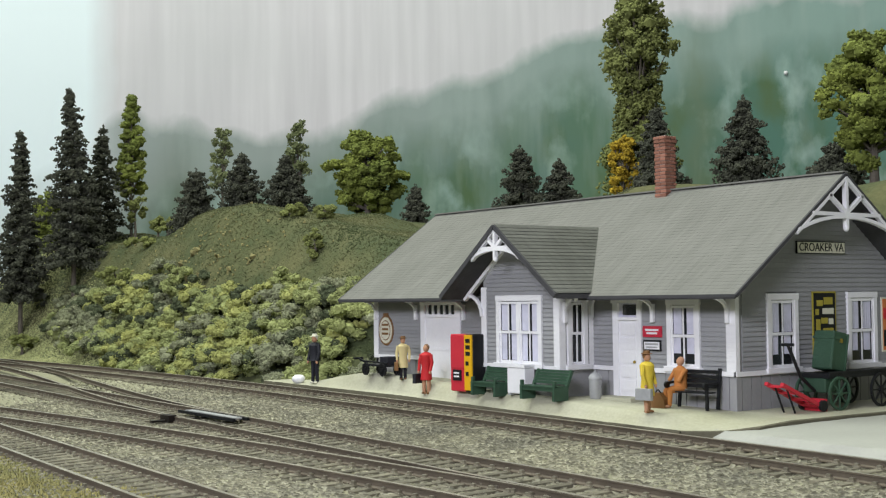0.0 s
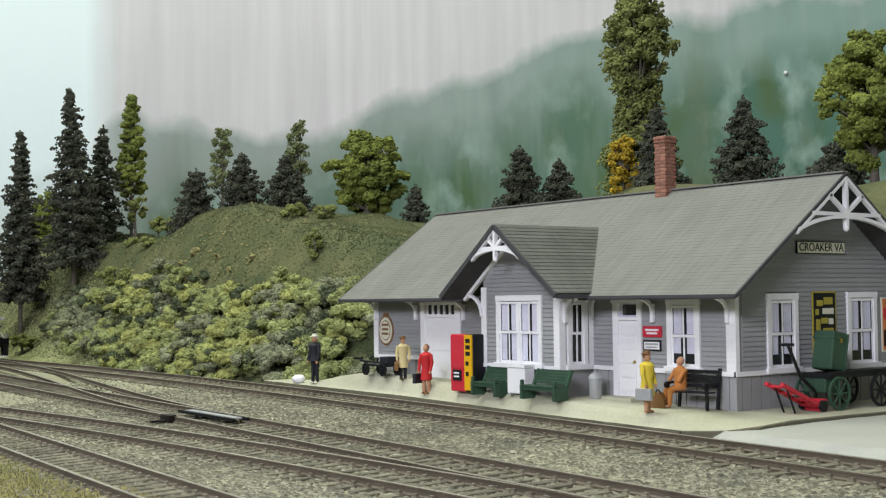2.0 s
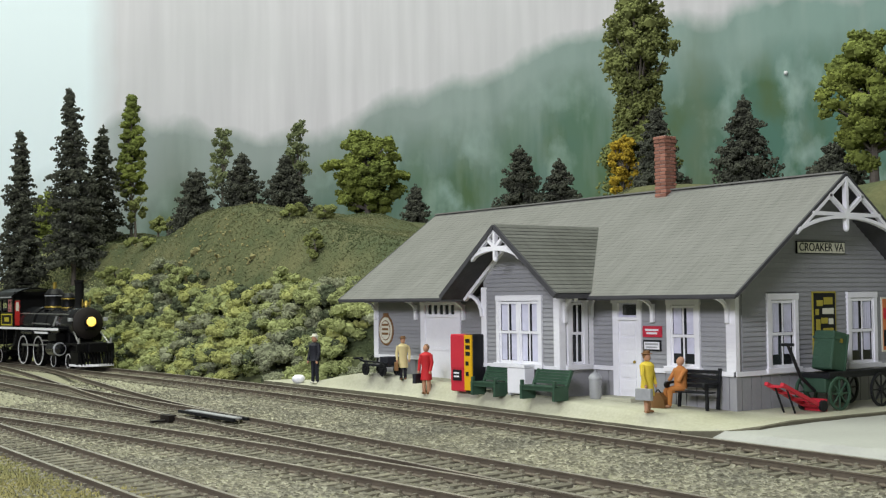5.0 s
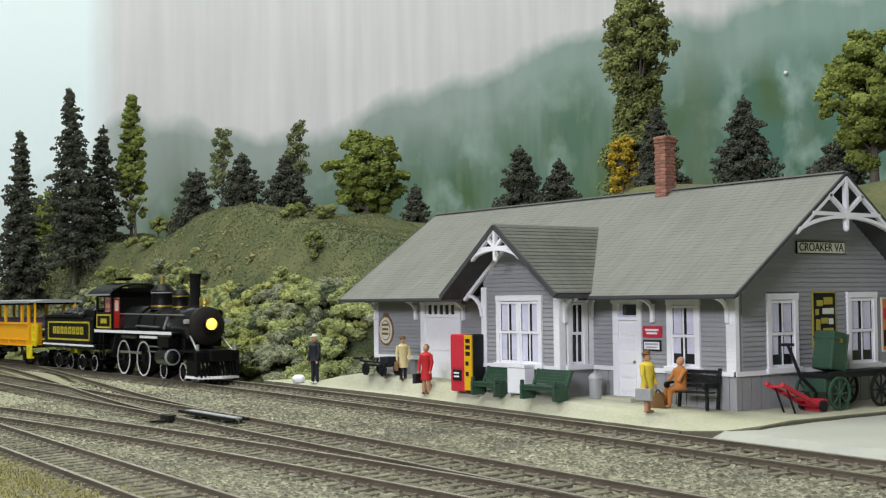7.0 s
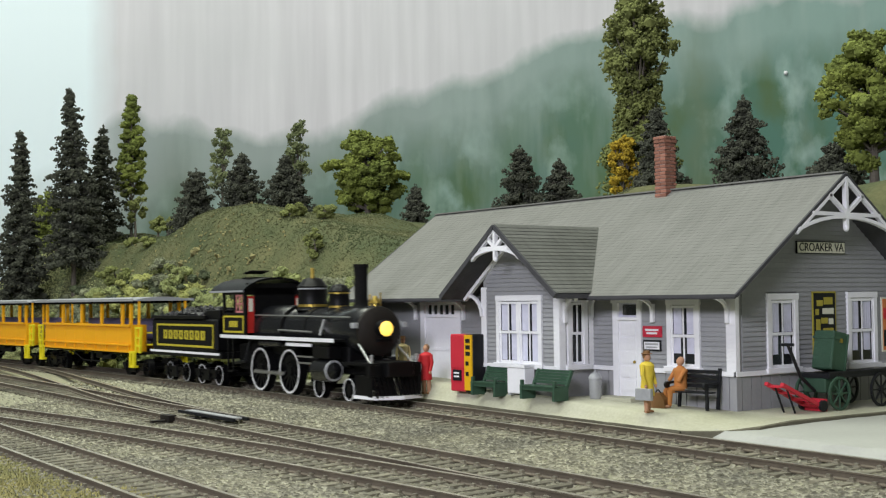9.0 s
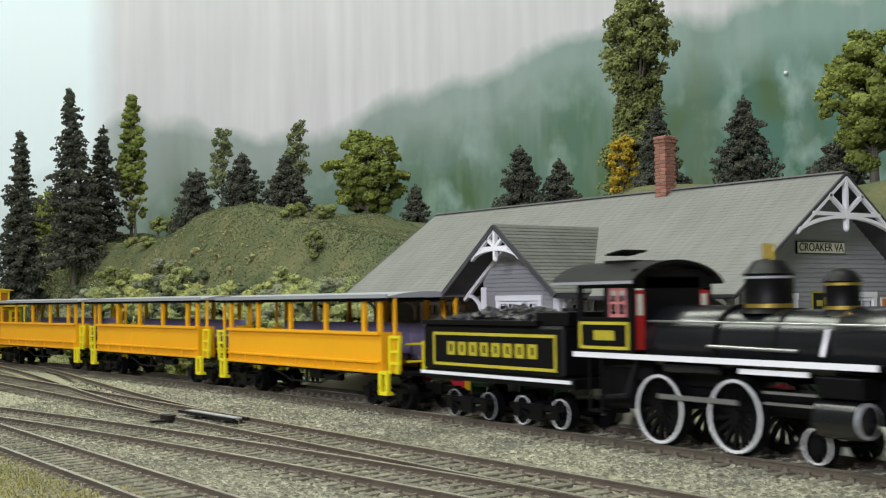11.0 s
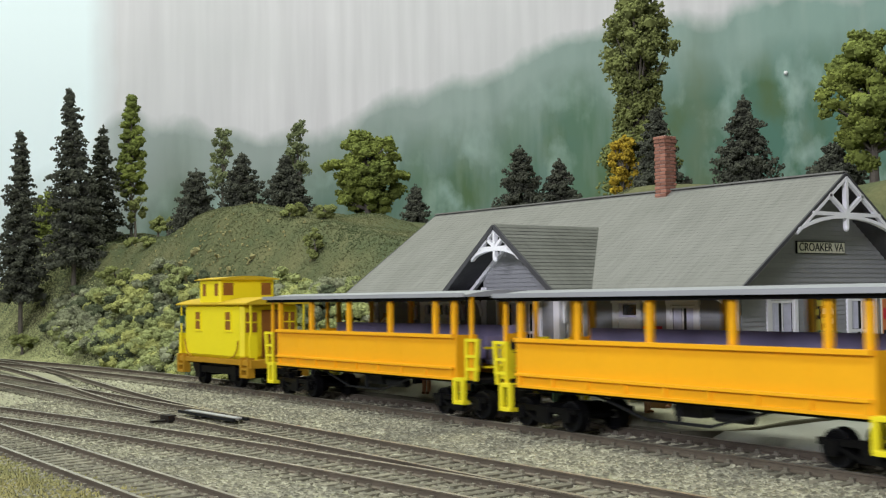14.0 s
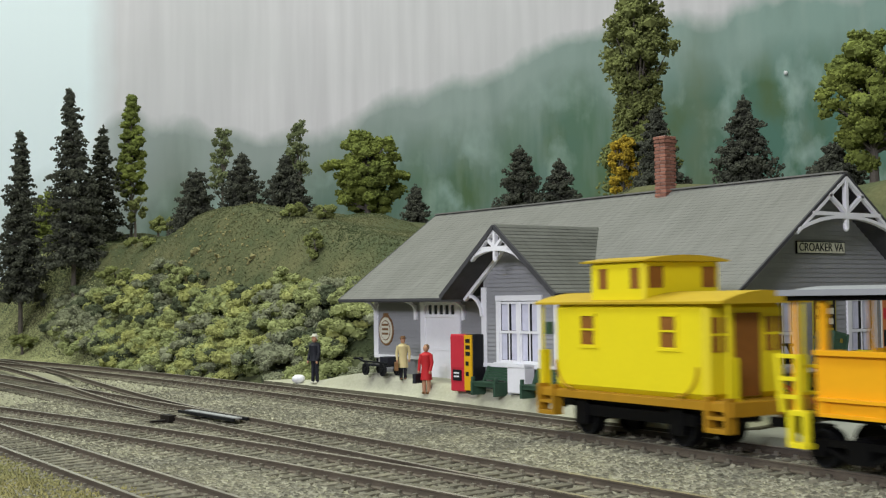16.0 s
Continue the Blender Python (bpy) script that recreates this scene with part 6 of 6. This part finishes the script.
vm = thing("red_vending_machine", "tall red vending machine with dark dispensing hatch", "vending machine", at(-10.95, -1.62, 0.2))
part("body", Geo().box(-0.46, 0.46, -0.34, 0.2, -0.08, 1.92), "red", vm)
part("panel", Geo().box(-0.4, 0.4, -0.37, -0.34, 0.75, 1.84), "red", vm)
part("hatch", Geo().box(-0.28, 0.2, -0.38, -0.34, 0.3, 0.68), "iron", vm, "dark dispensing hatch")
for z in (0.42, 0.54):
    part("bar", Geo().box(-0.2, 0.1, -0.39, -0.38, z, z + 0.05), "white", vm)
ym = thing("yellow_vending_machine", "narrow vending machine with yellow front and black sides", "vending machine", at(-10.2, -1.72, 0.19))
part("body", Geo().box(-0.28, 0.16, -0.28, 0.3, -0.08, 1.94), "iron", ym, "black cabinet")
part("front", Geo().box(-0.27, 0.15, -0.33, -0.28, 0.0, 1.92), "vyellow", ym, "yellow front panel")
for z in (1.64, 1.42, 1.2, 0.86, 0.5):
    part("emblem", Geo().box(-0.18, 0.06 if z > 1 else -0.02, -0.345, -0.33, z, z + 0.14), "iron", ym)

can = thing("waste_bin", "grey metal waste bin with domed lid", "waste bin", at(-5.14, -0.81, deck(-5.14, -0.81)))
part("body", Geo().lathe((0, 0, 0), [(0, 0.17), (0.05, 0.19), (0.6, 0.2), (0.62, 0.22), (0.66, 0.22)], 20), "zinc", can, smooth=True)
part("lid", Geo().lathe((0, 0, 0.66), [(0, 0.225), (0.06, 0.2), (0.15, 0.13), (0.18, 0.05), (0.24, 0.04)], 20), "zinc", can, smooth=True)
for i in range(3):
    part("hoop", Geo().lathe((0, 0, 0.12 + 0.18 * i), [(0, 0.203), (0.03, 0.206)], 20), "zinc", can)

bb = thing("iron_bench", "black slatted bench with curled iron ends", "bench", at(-1.2, -0.42, 0.03, 4))
for i in range(4):
    part("seat_slat", Geo().box(-0.72, 0.72, -0.42 + i * 0.12, -0.33 + i * 0.12, 0.48, 0.52), "iron", bb)
    part("back_slat", Geo().box(-0.72, 0.72, 0.1 + 0.03 * i, 0.14 + 0.03 * i, 0.62 + 0.14 * i, 0.72 + 0.14 * i), "iron", bb)
for s in (-0.72, 0.72):
    g = Geo().beam((s, -0.38, 0), (s, -0.4, 0.75), 0.08, 0.08, up=(1, 0, 0)).beam((s, 0.1, 0), (s, 0.24, 1.2), 0.08, 0.08, up=(1, 0, 0)).beam((s, -0.45, 0.75), (s, 0.15, 0.78), 0.08, 0.07).rod((s - 0.04, -0.45, 0.7), (s + 0.04, -0.45, 0.7), 0.1)
    part("bench_end", g, "iron", bb)

bagt = thing("travel_bag", "brown leather travel bag on the platform", "bag", at(-2.02, -1.16, deck(-2.02, -1.16), 15))
part("body", Geo().prism([(-0.3, 0), (0.3, 0), (0.27, 0.25), (0.1, 0.45), (-0.1, 0.45), (-0.27, 0.25)], -0.14, 0.14, "y"), "brown", bagt)
part("handle", Geo().rod((-0.1, 0, 0.44), (0, 0, 0.54), 0.02).rod((0, 0, 0.54), (0.1, 0, 0.44), 0.02), "iron", bagt)

sack = thing("white_sack", "lumpy white duffel sack lying on the platform", "sack", at(-24.0, -1.05, deck(-24.0, -1.05)))
part("body", Geo().ball((0, 0, 0.17), 0.4, 0.24, 0.2).ball((0.22, 0.0, 0.2), 0.2, 0.2, 0.18), "white", sack, smooth=True)


def spoked(name, parent, x, y, z, r, axis, material):
    g = Geo()
    n = 24
    for i in range(n):
        a, b = 2 * math.pi * i / n, 2 * math.pi * (i + 1) / n
        f = (lambda q: (x, y + r * math.cos(q), z + r * math.sin(q))) if axis == "x" else (lambda q: (x + r * math.cos(q), y, z + r * math.sin(q)))
        g.beam(f(a), f(b), 0.07, 0.07, up=(1, 0, 0) if axis == "x" else (0, 1, 0))
        if i % 3 == 0:
            g.beam((x, y, z), f(a), 0.04, 0.04, up=(1, 0, 0) if axis == "x" else (0, 1, 0))
    g.rod((x - 0.06, y, z) if axis == "x" else (x, y - 0.06, z), (x + 0.06, y, z) if axis == "x" else (x, y + 0.06, z), 0.08)
    return part(name, g, material, parent)


cart = thing("baggage_cart", "dark four-wheeled baggage cart with raised handle", "baggage cart", at(-17.3, -1.05, deck(-17.3, -1.05)))
part("deck", Geo().box(-0.9, 0.9, -0.32, 0.32, 0.36, 0.44), "iron", cart)
part("side_rail", Geo().beam((-0.9, -0.3, 0.55), (0.9, -0.3, 0.5), 0.05, 0.06), "iron", cart)
part("handle", Geo().beam((-0.9, 0, 0.4), (-1.7, 0, 0.62), 0.07, 0.07).box(-1.75, -1.68, -0.22, 0.22, 0.58, 0.66), "iron", cart)
part("bundle", Geo().box(0.3, 0.88, -0.28, 0.28, 0.44, 0.75), "navy", cart)
for x in (-0.62, 0.62):
    for y in (-0.34, 0.34):
        spoked("wheel", cart, x, y, 0.23, 0.2, "y", "iron")

ht = thing("hand_truck", "bright red steel hand truck leaning back on its wheels", "hand truck", at(1.25, 1.75, 0.0))
for x in (-0.28, 0.28):
    part("rail", Geo().beam((x, 0.15, 0.1), (x, -1.6, 0.84), 0.12, 0.1), "red", ht)
for k in (0.08, 0.34, 0.62, 0.9):
    part("cross_bar", Geo().beam((-0.28, 0.15 - 1.75 * k, 0.1 + 0.74 * k), (0.28, 0.15 - 1.75 * k, 0.1 + 0.74 * k), 0.26, 0.06), "red", ht)
part("toe_plate", Geo().box(-0.36, 0.36, 0.12, 0.3, -0.02, 0.34), "red", ht)
part("leg", Geo().beam((0.2, -1.3, 0.7), (0.2, -0.95, -0.01), 0.04, 0.04, up=(1, 0, 0)).beam((-0.2, -1.3, 0.7), (-0.2, -0.95, -0.01), 0.04, 0.04, up=(1, 0, 0)), "iron", ht)
for x in (-0.36, 0.36):
    part("wheel", Geo().lathe((x - 0.05, 0.1, 0.15), [(0, 0.16), (0.1, 0.16)], 16, 0, (1, 0, 0)), "iron", ht)

wg = thing("baggage_wagon", "large dark green baggage wagon with spoked wheels", "baggage wagon", at(0.95, 4.2, -0.02))
part("bed", Geo().box(-0.55, 0.55, -1.9, 2.6, 0.92, 1.06), "iron", wg)
part("side_rail", Geo().box(0.5, 0.58, -1.9, 2.6, 1.06, 1.12), "iron", wg)
part("tongue", Geo().rod((0.1, -2.0, 0.55), (0.2, -2.75, 1.0), 0.05).rod((0.2, -2.75, 1.0), (0.25, -3.35, 1.95), 0.05).rod((0.05, -3.35, 1.95), (0.45, -3.35, 1.95), 0.045), "iron", wg, "bent black draw bar")
part("fork", Geo().box(-0.4, 0.4, -1.9, -1.2, 0.5, 0.92), "darkgreen", wg)
for x in (-0.6, 0.6):
    spoked("wheel", wg, x, -1.5, 0.48, 0.46, "x", "darkgreen")
    spoked("wheel", wg, x, 0.5, 0.5, 0.48, "x", "iron")
tr = thing("green_trunk", "dark green upright trunk loaded on the baggage wagon", "trunk", at(0.95, 2.95, 1.06, 0, -11))
part("body", Geo().box(-0.36, 0.36, -0.34, 0.34, 0.04, 1.2), "darkgreen", tr)
part("lid", Geo().box(-0.38, 0.38, -0.36, 0.36, 0.95, 1.02), "darkgreen", tr)
for y in (-0.31, 0.31):
    part("batten", Geo().box(0.36, 0.385, y - 0.03, y + 0.03, 0.05, 1.18), "darkgreen", tr)
part("clasp", Geo().box(0.36, 0.4, -0.05, 0.05, 0.88, 1.0), "brass", tr)


# ---- movement ----
def motions():
    for ob, back in CONSIST:
        rows = []
        for i in range(161):
            s = run(i / 10) + back
            x, y, a = on_way(s)
            rows.append((i / 10, at(x, y, rest(x, y), math.degrees(a))))
        walk(ob, rows)
    for w, x, r in WHEELS:
        walk(w, [(i / 30, at(x, 0, r, 0, 0, math.degrees((run(i / 30) + 80) / r) % 360)) for i in range(481)])
    for k, rod in enumerate(loco_rods):
        rows = []
        for i in range(481):
            q = (run(i / 30) + 80) / 0.9 + k * math.pi / 2
            rows.append((i / 30, at(0.36 * math.sin(q), 0, 0.9 + 0.36 * math.cos(q))))
        walk(rod, rows)


motions()
